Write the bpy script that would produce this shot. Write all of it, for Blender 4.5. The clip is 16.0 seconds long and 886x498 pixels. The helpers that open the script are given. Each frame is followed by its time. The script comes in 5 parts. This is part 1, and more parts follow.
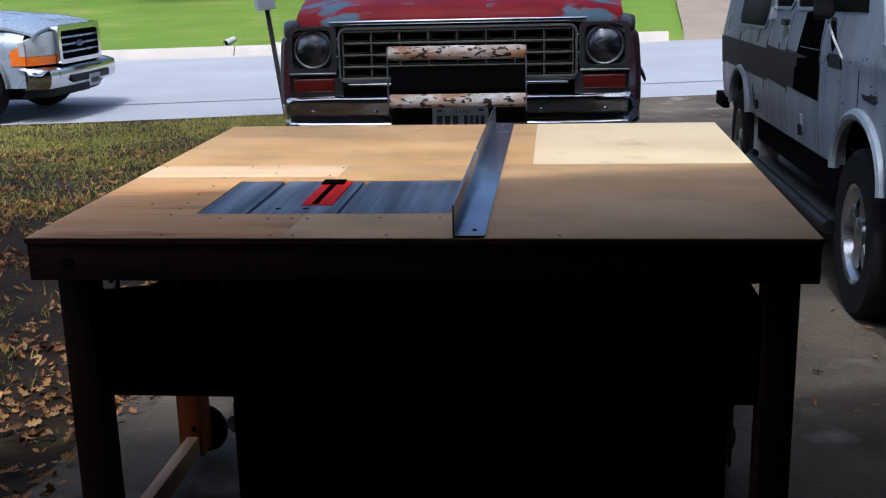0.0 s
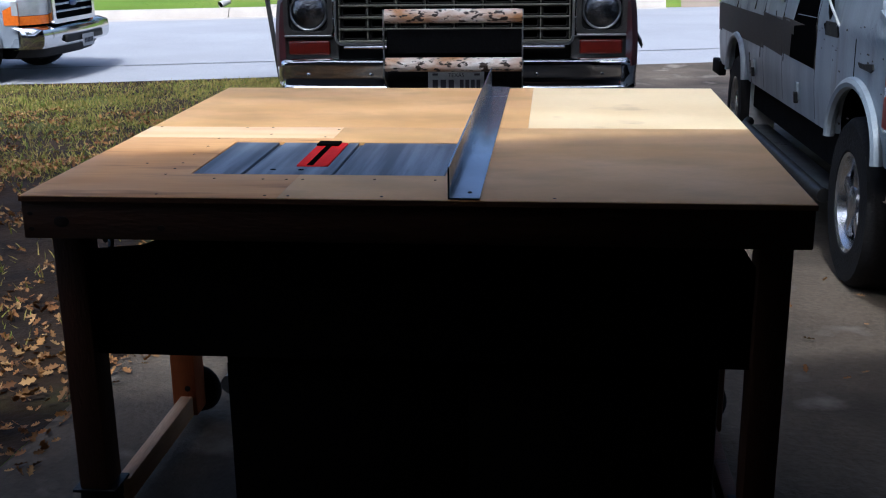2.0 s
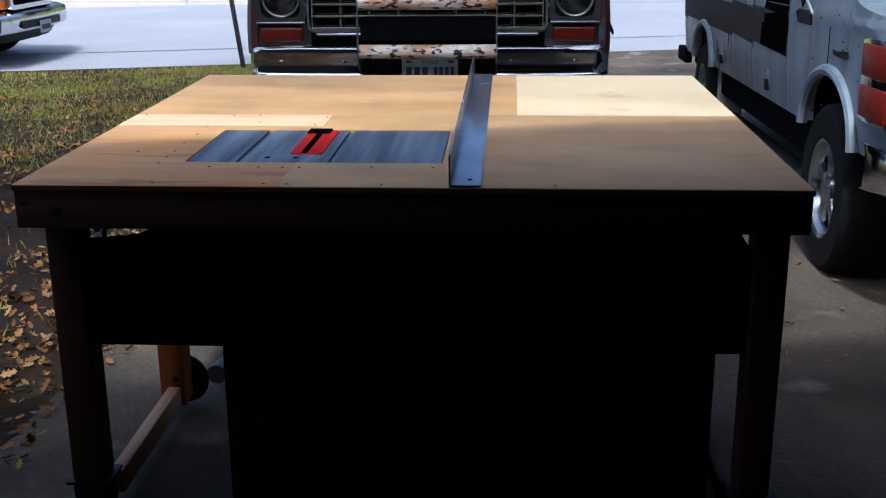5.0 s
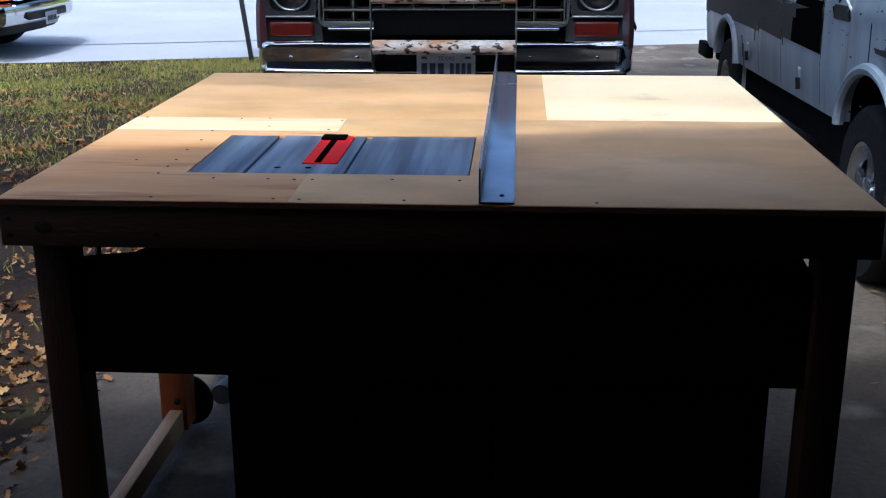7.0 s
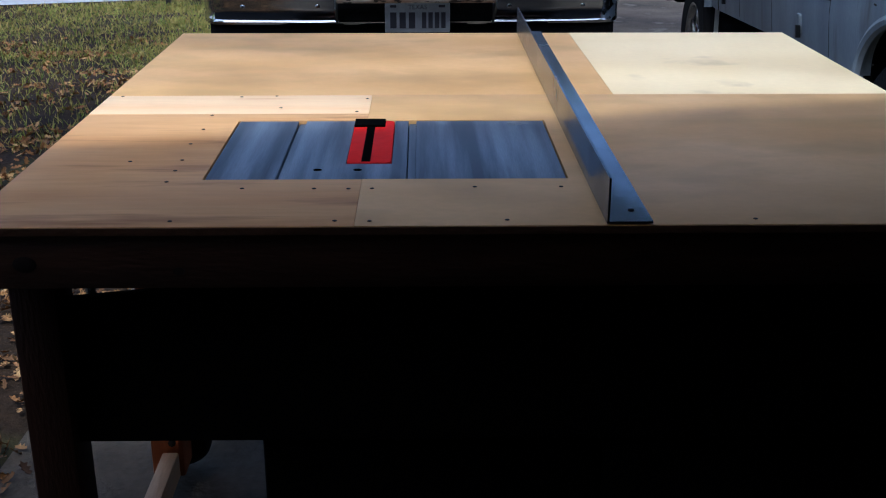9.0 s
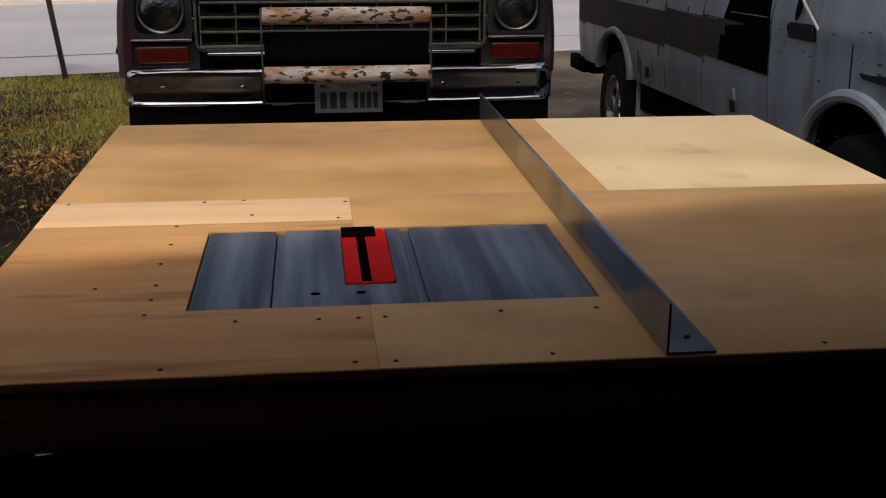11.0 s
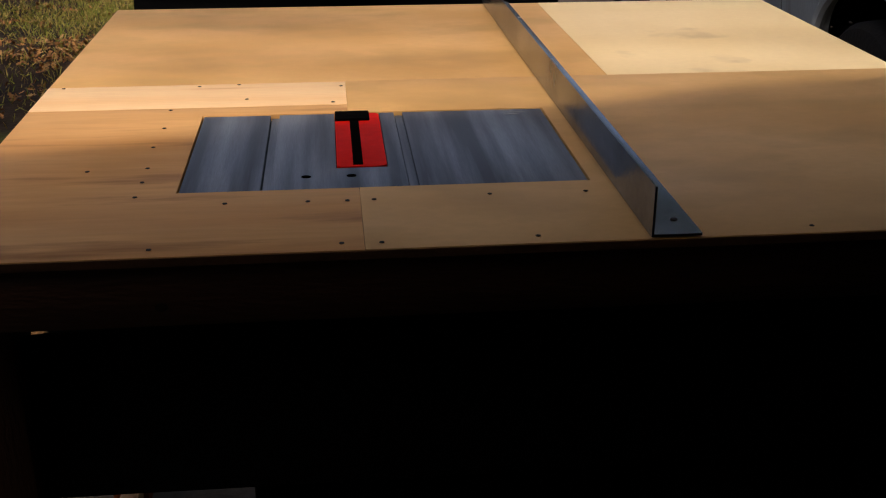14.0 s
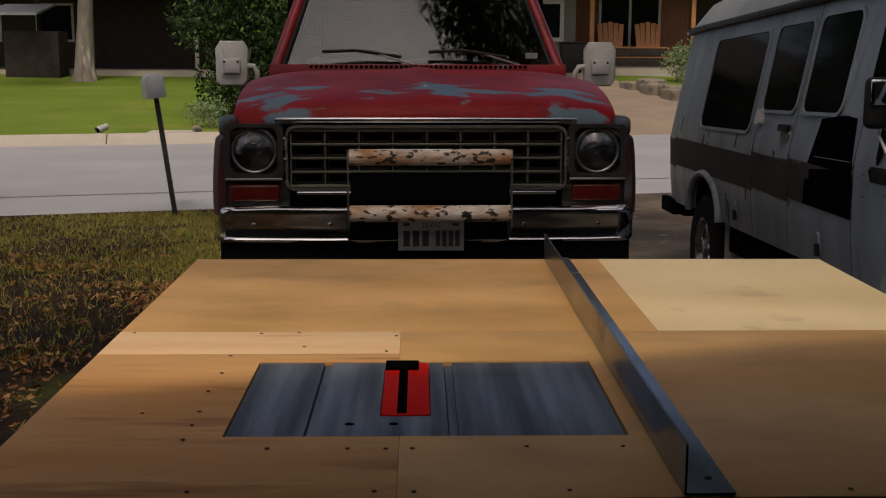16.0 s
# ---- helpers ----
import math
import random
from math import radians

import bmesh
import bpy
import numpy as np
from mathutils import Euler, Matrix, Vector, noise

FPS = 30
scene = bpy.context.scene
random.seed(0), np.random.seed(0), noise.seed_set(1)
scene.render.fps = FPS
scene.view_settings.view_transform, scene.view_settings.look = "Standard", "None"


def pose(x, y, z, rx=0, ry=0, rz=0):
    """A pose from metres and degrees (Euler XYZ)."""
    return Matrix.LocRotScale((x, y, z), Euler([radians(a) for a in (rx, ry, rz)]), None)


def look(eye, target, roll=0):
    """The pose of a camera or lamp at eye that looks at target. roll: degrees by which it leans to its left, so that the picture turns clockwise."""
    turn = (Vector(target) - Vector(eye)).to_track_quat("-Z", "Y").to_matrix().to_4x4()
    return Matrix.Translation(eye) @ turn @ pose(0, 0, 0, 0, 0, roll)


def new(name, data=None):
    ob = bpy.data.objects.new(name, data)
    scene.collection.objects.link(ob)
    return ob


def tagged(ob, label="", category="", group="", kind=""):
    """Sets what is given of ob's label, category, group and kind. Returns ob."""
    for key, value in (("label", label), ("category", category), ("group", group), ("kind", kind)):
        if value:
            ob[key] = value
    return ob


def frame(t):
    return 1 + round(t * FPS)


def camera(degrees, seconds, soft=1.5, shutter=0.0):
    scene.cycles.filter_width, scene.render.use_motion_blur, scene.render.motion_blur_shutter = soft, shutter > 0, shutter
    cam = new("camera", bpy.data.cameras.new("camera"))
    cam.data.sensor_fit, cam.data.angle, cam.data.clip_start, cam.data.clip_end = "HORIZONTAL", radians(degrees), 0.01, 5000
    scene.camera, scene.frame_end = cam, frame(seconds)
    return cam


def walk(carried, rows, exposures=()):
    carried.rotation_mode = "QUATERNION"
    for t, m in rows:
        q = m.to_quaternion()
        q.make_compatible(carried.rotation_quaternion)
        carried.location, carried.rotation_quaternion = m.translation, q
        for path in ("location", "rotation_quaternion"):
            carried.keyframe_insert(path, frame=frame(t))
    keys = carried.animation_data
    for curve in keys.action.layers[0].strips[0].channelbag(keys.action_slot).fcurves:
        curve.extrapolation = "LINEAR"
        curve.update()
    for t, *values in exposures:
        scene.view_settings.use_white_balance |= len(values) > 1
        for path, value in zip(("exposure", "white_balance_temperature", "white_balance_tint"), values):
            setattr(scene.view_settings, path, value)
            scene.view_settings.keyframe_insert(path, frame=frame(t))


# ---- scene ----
cam = camera(43.3, 16.0, soft=1.15)
PATH = [
    (0, (0.257, -2.346, 1.47), (0.053, -0.421, 0.966), -1.4),
    (0.5, (0.259, -2.349, 1.465), (0.042, -0.444, 0.896), -1.3),
    (1, (0.249, -2.352, 1.466), (0.052, -0.441, 0.909), -1.1),
    (1.5, (0.25, -2.359, 1.467), (0.044, -0.445, 0.923), -1.0),
    (2, (0.255, -2.352, 1.463), (0.063, -0.442, 0.9), -0.7),
    (2.5, (0.242, -2.363, 1.457), (0.045, -0.47, 0.844), -0.1),
    (3, (0.214, -2.353, 1.455), (0.075, -0.448, 0.861), 0.4),
    (3.5, (0.169, -2.352, 1.464), (0.066, -0.442, 0.879), -0.2),
    (3.7, (0.169, -2.343, 1.466), (0.079, -0.433, 0.881), -0.2),
    (5.8, (0.127, -2.364, 1.452), (0.0, -0.458, 0.868), -0.5),
    (6, (0.076, -2.362, 1.446), (-0.002, -0.468, 0.809), -0.1),
    (6.5, (0.097, -2.252, 1.45), (-0.047, -0.357, 0.829), -0.8),
    (7, (0.102, -2.113, 1.452), (-0.026, -0.209, 0.854), -0.2),
    (7.5, (0.058, -1.995, 1.446), (-0.088, -0.093, 0.845), 0.7),
    (8, (-0.059, -1.839, 1.439), (-0.102, 0.053, 0.792), 0.9),
    (8.5, (-0.198, -1.743, 1.43), (-0.143, 0.149, 0.785), -0.6),
    (9, (-0.248, -1.585, 1.438), (-0.212, 0.287, 0.735), 0.1),
    (9.5, (-0.282, -1.428, 1.446), (-0.188, 0.464, 0.805), 0.4),
    (9.7, (-0.321, -1.39, 1.442), (-0.197, 0.508, 0.824), 0.7),
    (11.8, (-0.433, -1.33, 1.463), (-0.166, 0.57, 0.893), -0.3),
    (12, (-0.431, -1.337, 1.461), (-0.152, 0.568, 0.92), -0.3),
    (12.5, (-0.421, -1.338, 1.463), (-0.133, 0.551, 0.873), 0.2),
    (13, (-0.41, -1.337, 1.453), (-0.169, 0.53, 0.778), -0.4),
    (13.5, (-0.403, -1.34, 1.438), (-0.179, 0.509, 0.709), -0.0),
    (14, (-0.387, -1.345, 1.445), (-0.2, 0.489, 0.67), 0.1),
    (14.5, (-0.379, -1.339, 1.448), (-0.204, 0.51, 0.705), 0.1),
    (15, (-0.38, -1.329, 1.476), (-0.256, 0.565, 0.845), -0.2),
    (15.5, (-0.346, -1.337, 1.483), (-0.254, 0.605, 1.015), -0.1),
    (16, (-0.321, -1.394, 1.465), (-0.279, 0.574, 1.112), 0.2),
]
walk(cam, [(t, look(eye, target, roll)) for t, eye, target, roll in PATH],
     [(0, 1.2, 5350, 8), (3.5, 1.45, 5250, 7), (6.0, 1.32, 5150, 6), (6.5, 1.68, 5100, 5), (7.5, 1.42, 4950, 5), (8.5, 0.9, 5000, 6), (9.0, 1.2, 4900, 5), (9.5, 0.72, 5200, 7), (9.7, 0.72, 5400, 8),
      (11.9, 0.48, 7400, 13), (13.0, 0.62, 7400, 13), (14.0, 0.78, 7400, 13), (14.8, 0.68, 7500, 13), (15.4, 0.38, 7500, 13), (16, 0.05, 7500, 13)])

# world and sun
SUN_EL, SUN_AZ = 60.0, 190.0   # the sun stands behind the garage
world = bpy.data.worlds.new("sky")
scene.world = world
world.use_nodes = True
wn = world.node_tree
sky = wn.nodes.new("ShaderNodeTexSky")
sky.sky_type, sky.sun_disc = "NISHITA", False
sky.dust_density, sky.air_density, sky.ozone_density = 5.0, 0.65, 0.3
sky.sun_elevation, sky.sun_rotation = radians(SUN_EL), radians(SUN_AZ)
wn.links.new(sky.outputs[0], wn.nodes["Background"].inputs[0])
wn.nodes["Background"].inputs[1].default_value = 0.13
sun = new("sun", bpy.data.lights.new("sun", "SUN"))
sun.data.energy, sun.data.angle, sun.data.color = 1.15, radians(3.0), (1.0, 0.98, 0.95)
_a, _e = radians(SUN_AZ), radians(SUN_EL)
SUN_DIR = Vector((math.sin(_a) * math.cos(_e), math.cos(_a) * math.cos(_e), math.sin(_e)))
sun.matrix_world = look(SUN_DIR * 40, (0, 0, 0))


# ---- materials ----
def mat(name, c1, c2=None, scale=6.0, rough=0.6, metal=0.0, bump=0.08, bscale=70.0, stretch=(1, 1, 1), c3=None, spot=0.62, sscale=3.0, edge=0.04, coat=0.0, spec=0.5, rvar=0.12, fine=0.45, sharp=0.2):
    """A surface of two tones in soft noise, an optional third tone in patches, and fine relief."""
    m = bpy.data.materials.new(name)
    m.use_nodes = True
    nt, b = m.node_tree, m.node_tree.nodes["Principled BSDF"]
    L, N = nt.links.new, nt.nodes.new
    tc, mp = N("ShaderNodeTexCoord"), N("ShaderNodeMapping")
    mp.inputs["Scale"].default_value = stretch
    L(tc.outputs["Object"], mp.inputs[0])

    def tex(sc, detail):
        n = N("ShaderNodeTexNoise")
        n.inputs["Scale"].default_value, n.inputs["Detail"].default_value = sc, detail
        L(mp.outputs[0], n.inputs["Vector"])
        return n

    def mix(fac, a, bb):
        x = N("ShaderNodeMix")
        x.data_type = "RGBA"
        L(fac, x.inputs[0])
        for sock, v in ((x.inputs[6], a), (x.inputs[7], bb)):
            if isinstance(v, tuple):
                sock.default_value = (*v, 1)
            else:
                L(v, sock)
        return x.outputs[2]

    def ramp(src, lo, hi):
        r = N("ShaderNodeMapRange")
        r.inputs[1].default_value, r.inputs[2].default_value = lo, hi
        L(src, r.inputs[0])
        return r.outputs[0]

    c2 = c2 or tuple(v * 0.75 for v in c1)
    n1, n2 = tex(scale, 5), tex(bscale, 4)
    col = mix(ramp(n1.outputs[0], 0.5 - sharp, 0.5 + sharp), c1, c2)
    dust = mix(ramp(n2.outputs[0], 0.3, 0.75), col, tuple(v * 0.8 for v in c2))
    half = N("ShaderNodeMix")
    half.data_type = "RGBA"
    half.inputs[0].default_value = fine
    L(col, half.inputs[6]), L(dust, half.inputs[7])
    out = half.outputs[2]
    if c3:
        n3 = tex(sscale, 6)
        out = mix(ramp(n3.outputs[0], spot, spot + edge), out, c3)
    L(out, b.inputs["Base Color"])
    rr = N("ShaderNodeMapRange")
    rr.inputs[3].default_value, rr.inputs[4].default_value = max(0.03, rough - rvar), min(1, rough + rvar)
    L(n1.outputs[0], rr.inputs[0]), L(rr.outputs[0], b.inputs["Roughness"])
    b.inputs["Metallic"].default_value = metal
    b.inputs["Coat Weight"].default_value = coat
    b.inputs["Specular IOR Level"].default_value = spec
    if bump:
        bp = N("ShaderNodeBump")
        bp.inputs["Strength"].default_value, bp.inputs["Distance"].default_value = min(1, bump * 4), 0.01
        L(n2.outputs[0], bp.inputs["Height"]), L(bp.outputs[0], b.inputs["Normal"])
    return m


def glass_mat(name, tint, rough=0.02):
    m = bpy.data.materials.new(name)
    m.use_nodes = True
    b = m.node_tree.nodes["Principled BSDF"]
    b.inputs["Base Color"].default_value = (*tint, 1)
    b.inputs["Roughness"].default_value = rough
    b.inputs["Transmission Weight"].default_value = 1.0
    b.inputs["IOR"].default_value = 1.75
    return m


PLY_TAN = mat("plywood_tan", (0.74, 0.435, 0.170), (0.64, 0.357, 0.126), 3.2, 0.5, bump=0.004, bscale=60, stretch=(0.8, 1.3, 1), c3=(0.53, 0.305, 0.108), spot=0.48, sscale=4.6, edge=0.22, spec=0.2, fine=0.2, sharp=0.16)
PLY_RED = mat("plywood_reddish", (0.78, 0.430, 0.168), (0.66, 0.322, 0.106), 2.6, 0.55, bump=0.012, bscale=30, stretch=(0.35, 2.6, 1), c3=(0.42, 0.185, 0.056), spot=0.56, sscale=7.5, edge=0.14, spec=0.2, fine=0.4, sharp=0.15)
PLY_PALE = mat("plywood_pale", (0.90, 0.71, 0.42), (0.83, 0.63, 0.34), 3.0, 0.5, bump=0.004, bscale=60, stretch=(0.9, 1.2, 1), c3=(0.62, 0.46, 0.26), spot=0.63, sscale=5, edge=0.14, spec=0.2, fine=0.2)
PLY_PINE = mat("pine_strip", (0.97, 0.69, 0.40), (0.90, 0.55, 0.27), 4, 0.5, bump=0.02, bscale=80, stretch=(0.25, 3.5, 1), c3=(0.66, 0.34, 0.14), spot=0.63, sscale=8, edge=0.10, spec=0.2)
# orange pine in copies: two darkened for the shade at the bench, one lit
LUMBER_SHADED = mat("lumber_shaded", (0.11, 0.036, 0.008), (0.065, 0.020, 0.005), 6, 0.65, bump=0.06, bscale=60, stretch=(0.5, 3, 3), c3=(0.05, 0.018, 0.007), spot=0.60, sscale=4)
LUMBER_UP_SHADED = mat("lumber_upright_shaded", (0.12, 0.037, 0.008), (0.07, 0.021, 0.005), 6, 0.65, bump=0.06, bscale=60, stretch=(3, 3, 0.5))
LUMBER_LIT = mat("lumber_orange_lit", (0.42, 0.105, 0.018), (0.28, 0.065, 0.012), 6, 0.65, bump=0.06, bscale=60, stretch=(3, 3, 0.5))
LUMBER_PALE = mat("lumber_pale", (0.62, 0.38, 0.20), (0.50, 0.28, 0.135), 6, 0.65, bump=0.05, bscale=60, stretch=(3, 0.5, 3), c3=(0.24, 0.12, 0.05), spot=0.66, sscale=6)
PLY_EDGE = mat("plywood_edge", (0.18, 0.075, 0.03), (0.12, 0.05, 0.02), 8, 0.8)
# near-black that holds the shade under the table
DARK_PANEL = mat("under_table_black", (0.016, 0.012, 0.010), (0.010, 0.008, 0.007), 5, 0.9, spec=0.1)
ALU = mat("cast_aluminium", (0.27, 0.305, 0.355), (0.095, 0.11, 0.135), 3.0, 0.46, 0.55, bump=0.012, bscale=90, stretch=(8, 0.35, 1), spec=0.25, sharp=0.13, fine=0.35)
STEEL = mat("galvanised_steel", (0.36, 0.385, 0.41), (0.21, 0.23, 0.255), 7, 0.25, 0.95, bump=0.012, c3=(0.12, 0.118, 0.12), spot=0.57, sscale=7, edge=0.2, sharp=0.18, rvar=0.08)
RED_PLASTIC = mat("red_plastic", (0.85, 0.012, 0.006), (0.75, 0.010, 0.005), 9, 0.6, bump=0.01, spec=0.06)
BLACK_PLASTIC = mat("black_plastic", (0.010, 0.010, 0.011), (0.016, 0.016, 0.016), 20, 0.5, bump=0.03, spec=0.2)
BLACK_GAP = mat("dark_slot", (0.004, 0.004, 0.004), None, 8, 0.9, bump=0, spec=0.0)
SCREW = mat("screw_steel", (0.035, 0.028, 0.022), None, 30, 0.7, 0.0, bump=0, spec=0.2)
RUBBER = mat("tyre_rubber", (0.009, 0.009, 0.010), (0.015, 0.014, 0.013), 12, 0.9, bump=0.1, spec=0.15)
CHROME = mat("chrome", (0.62, 0.64, 0.67), (0.55, 0.57, 0.6), 5, 0.10, 1.0, bump=0.0, c3=(0.30, 0.28, 0.26), spot=0.66, sscale=9, edge=0.1, rvar=0.05)
CHROME_DULL = mat("dull_chrome", (0.40, 0.42, 0.42), (0.30, 0.31, 0.31), 8, 0.32, 0.9, bump=0.02)
WORN_ALU = mat("worn_grille_metal", (0.24, 0.24, 0.19), (0.16, 0.16, 0.125), 10, 0.45, 0.6, bump=0.03)
# cell frames blackened so the grille's inner shade is in their colour
GRILLE_DARK = mat("shaded_grille_metal", (0.035, 0.035, 0.028), (0.022, 0.022, 0.018), 10, 0.5, 0.4, bump=0.02)
TRUCK_RED = mat("faded_red_paint", (0.30, 0.008, 0.013), (0.17, 0.006, 0.010), 3, 0.38, 0.0, bump=0.02, c3=(0.12, 0.20, 0.26), spot=0.62, sscale=3.4, edge=0.05, stretch=(0.75, 1.5, 1))
HOOD_RED = mat("worn_hood_paint", (0.38, 0.008, 0.012), (0.22, 0.006, 0.010), 3, 0.42, bump=0.02, spec=0.22, c3=(0.05, 0.02, 0.025), spot=0.60, sscale=4, edge=0.10)


def wear_band(m, y0, width, colour, scale):
    """Bare patches that gather in a band across the panel."""
    nt = m.node_tree
    b = nt.nodes["Principled BSDF"]
    N, L = nt.nodes.new, nt.links.new
    old = b.inputs["Base Color"].links[0].from_socket
    tc, sep, no = N("ShaderNodeTexCoord"), N("ShaderNodeSeparateXYZ"), N("ShaderNodeTexNoise")
    mp = N("ShaderNodeMapping")
    mp.inputs["Scale"].default_value = (0.55, 1.6, 1)
    no.inputs["Scale"].default_value, no.inputs["Detail"].default_value = scale, 7
    L(tc.outputs["Object"], sep.inputs[0]), L(tc.outputs["Object"], mp.inputs[0]), L(mp.outputs[0], no.inputs["Vector"])

    def math_node(op, a, c):
        k = N("ShaderNodeMath")
        k.operation = op
        for sock, v in zip(k.inputs, (a, c)):
            if isinstance(v, (int, float)):
                sock.default_value = v
            else:
                L(v, sock)
        return k.outputs[0]
    away = math_node("DIVIDE", math_node("ABSOLUTE", math_node("SUBTRACT", sep.outputs[1], y0), 0), width)
    lift = math_node("MULTIPLY", math_node("SUBTRACT", 1.0, math_node("MINIMUM", away, 1.6)), 0.16)
    r = N("ShaderNodeMapRange")
    r.inputs[1].default_value, r.inputs[2].default_value = 0.63, 0.69
    L(math_node("ADD", no.outputs[0], lift), r.inputs[0])
    x = N("ShaderNodeMix")
    x.data_type = "RGBA"
    L(r.outputs[0], x.inputs[0]), L(old, x.inputs[6])
    x.inputs[7].default_value = (*colour, 1)
    L(x.outputs[2], b.inputs["Base Color"])


wear_band(HOOD_RED, 0.24, 0.20, (0.12, 0.19, 0.24), 6.5)
# red darker than the hood's to hold side shade; blue-grey patches are wear
FENDER = mat("worn_shaded_fender_paint", (0.075, 0.010, 0.012), (0.045, 0.022, 0.027), 4, 0.45, bump=0.03, c3=(0.10, 0.165, 0.21), spot=0.54, sscale=3.6, edge=0.12, stretch=(0.75, 1.5, 0.8), spec=0.25)
PILLAR_RED = mat("pillar_red", (0.26, 0.008, 0.012), (0.16, 0.006, 0.009), 4, 0.4, bump=0.01)
# front panels sunk near black to hold the shade on the truck's face
TRUCK_FRONT = mat("truck_front_shaded", (0.018, 0.019, 0.020), (0.009, 0.010, 0.010), 4, 0.5, 0.0, bump=0.03, spec=0.12)
BEZEL = mat("dull_bezel_metal", (0.085, 0.085, 0.080), (0.040, 0.040, 0.038), 7, 0.38, 0.55, bump=0.03)
# near-black that stands for shade in recesses and undersides
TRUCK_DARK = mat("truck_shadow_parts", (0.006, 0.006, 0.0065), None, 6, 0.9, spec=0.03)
RUST_WHITE = mat("rusty_white_pipe", (0.84, 0.82, 0.77), (0.46, 0.22, 0.085), 5, 0.55, 0.0, bump=0.16, bscale=55, c3=(0.030, 0.017, 0.010), spot=0.55, sscale=34, edge=0.04, stretch=(0.6, 1, 1.4), sharp=0.09, fine=0.4)
# red taken down because the turn signals stand in shade
AMBER_RED = mat("red_lens_shaded", (0.13, 0.012, 0.008), (0.09, 0.008, 0.005), 30, 0.22, bump=0.03, bscale=150)
AMBER = mat("amber_lens", (0.75, 0.17, 0.015), (0.6, 0.12, 0.01), 30, 0.2, bump=0.03, bscale=150)
LAMP_GLASS = mat("headlamp_lens", (0.26, 0.27, 0.29), (0.05, 0.054, 0.06), 14, 0.10, 0.85, bump=0.10, bscale=60, sharp=0.10)
WHITE_PLASTIC = mat("white_plastic", (0.66, 0.66, 0.64), (0.55, 0.55, 0.53), 9, 0.45, bump=0.03)
# dirty white, darkened further for the shade on the truck's plate
PLATE_WHITE = mat("plate_white_shaded", (0.27, 0.285, 0.30), (0.20, 0.21, 0.22), 20, 0.4, bump=0.02)
# white greyed down to hold the shade over the van; streaks are dirt
VAN_PAINT = mat("weathered_white_shaded", (0.30, 0.345, 0.38), (0.20, 0.232, 0.26), 2.2, 0.42, bump=0.02, c3=(0.10, 0.10, 0.095), spot=0.57, sscale=3.6, edge=0.2, stretch=(1, 2.4, 0.45))
VAN_STRIPE = mat("faded_brown_stripe", (0.022, 0.017, 0.012), (0.052, 0.041, 0.030), 4, 0.7, c3=(0.14, 0.13, 0.115), spot=0.635, sscale=6, edge=0.14, stretch=(1, 0.6, 1.3), sharp=0.14)
VAN_ROOF = mat("van_roof", (0.42, 0.43, 0.41), (0.32, 0.33, 0.31), 3, 0.6)
DARK_GLASS = mat("tinted_glass", (0.006, 0.007, 0.008), None, 4, 0.06, bump=0, rvar=0.02, spec=0.02)
WIND_GLASS = glass_mat("windscreen_glass", (0.80, 0.88, 0.86))
FORD_PAINT = mat("silver_paint", (0.34, 0.38, 0.43), (0.28, 0.32, 0.37), 4, 0.28, 0.35, bump=0.01, coat=0.4)
CONCRETE = mat("drive_concrete", (0.150, 0.116, 0.080), (0.060, 0.047, 0.034), 1.6, 0.85, bump=0.14, bscale=45, c3=(0.19, 0.16, 0.125), spot=0.585, sscale=3.2, edge=0.12, spec=0.2, sharp=0.15)
ROAD = mat("road_concrete", (0.31, 0.31, 0.318), (0.25, 0.25, 0.258), 0.5, 0.85, bump=0.08, bscale=30, c3=(0.24, 0.24, 0.25), spot=0.62, sscale=0.9, edge=0.2)
KERB = mat("kerb_concrete", (0.44, 0.39, 0.33), (0.36, 0.32, 0.27), 2, 0.85, bump=0.1)
DIRT = mat("leafy_soil", (0.046, 0.026, 0.012), (0.012, 0.0072, 0.004), 2.2, 0.95, bump=0.3, bscale=25, c3=(0.075, 0.078, 0.020), spot=0.56, sscale=0.9, edge=0.12, spec=0.15)
LAWN = mat("lawn", (0.138, 0.202, 0.030), (0.102, 0.160, 0.021), 0.6, 0.95, bump=0.03, bscale=30, c3=(0.20, 0.215, 0.05), spot=0.55, sscale=0.5, edge=0.25, spec=0.1)
BARK = mat("bark", (0.26, 0.23, 0.19), (0.14, 0.12, 0.10), 5, 0.9, bump=0.4, bscale=16, stretch=(2, 2, 0.4), c3=(0.55, 0.50, 0.43), spot=0.58, sscale=2, edge=0.1)
# brick sunk near black, so its colour carries the porches' deep shade
BRICK = mat("house_brick_shaded", (0.034, 0.022, 0.017), (0.018, 0.012, 0.010), 4, 0.9, bump=0.15)
WOOD_RED = mat("stained_porch_wood", (0.20, 0.075, 0.03), (0.13, 0.045, 0.02), 3, 0.7, stretch=(4, 4, 0.5))
TRIM_WHITE = mat("white_trim", (0.42, 0.40, 0.37), None, 5, 0.6)
STONE = mat("lime_stone", (0.26, 0.22, 0.17), (0.13, 0.11, 0.08), 5, 0.9, bump=0.3, bscale=14, c3=(0.045, 0.042, 0.03), spot=0.52, sscale=3, edge=0.12)
CHAIR_WOOD = mat("chair_wood", (0.44, 0.19, 0.07), (0.32, 0.13, 0.045), 5, 0.6)
PLASTER = mat("garage_board", (0.06, 0.045, 0.035), (0.04, 0.03, 0.025), 2, 0.9)
SLAB = mat("garage_slab", (0.05, 0.045, 0.04), (0.035, 0.03, 0.028), 1.5, 0.9, bump=0.06)
MAIL_GREY = mat("mailbox_metal", (0.36, 0.38, 0.42), (0.30, 0.32, 0.35), 8, 0.4, 0.4)
POST_BLACK = mat("black_post", (0.02, 0.018, 0.016), None, 9, 0.7)
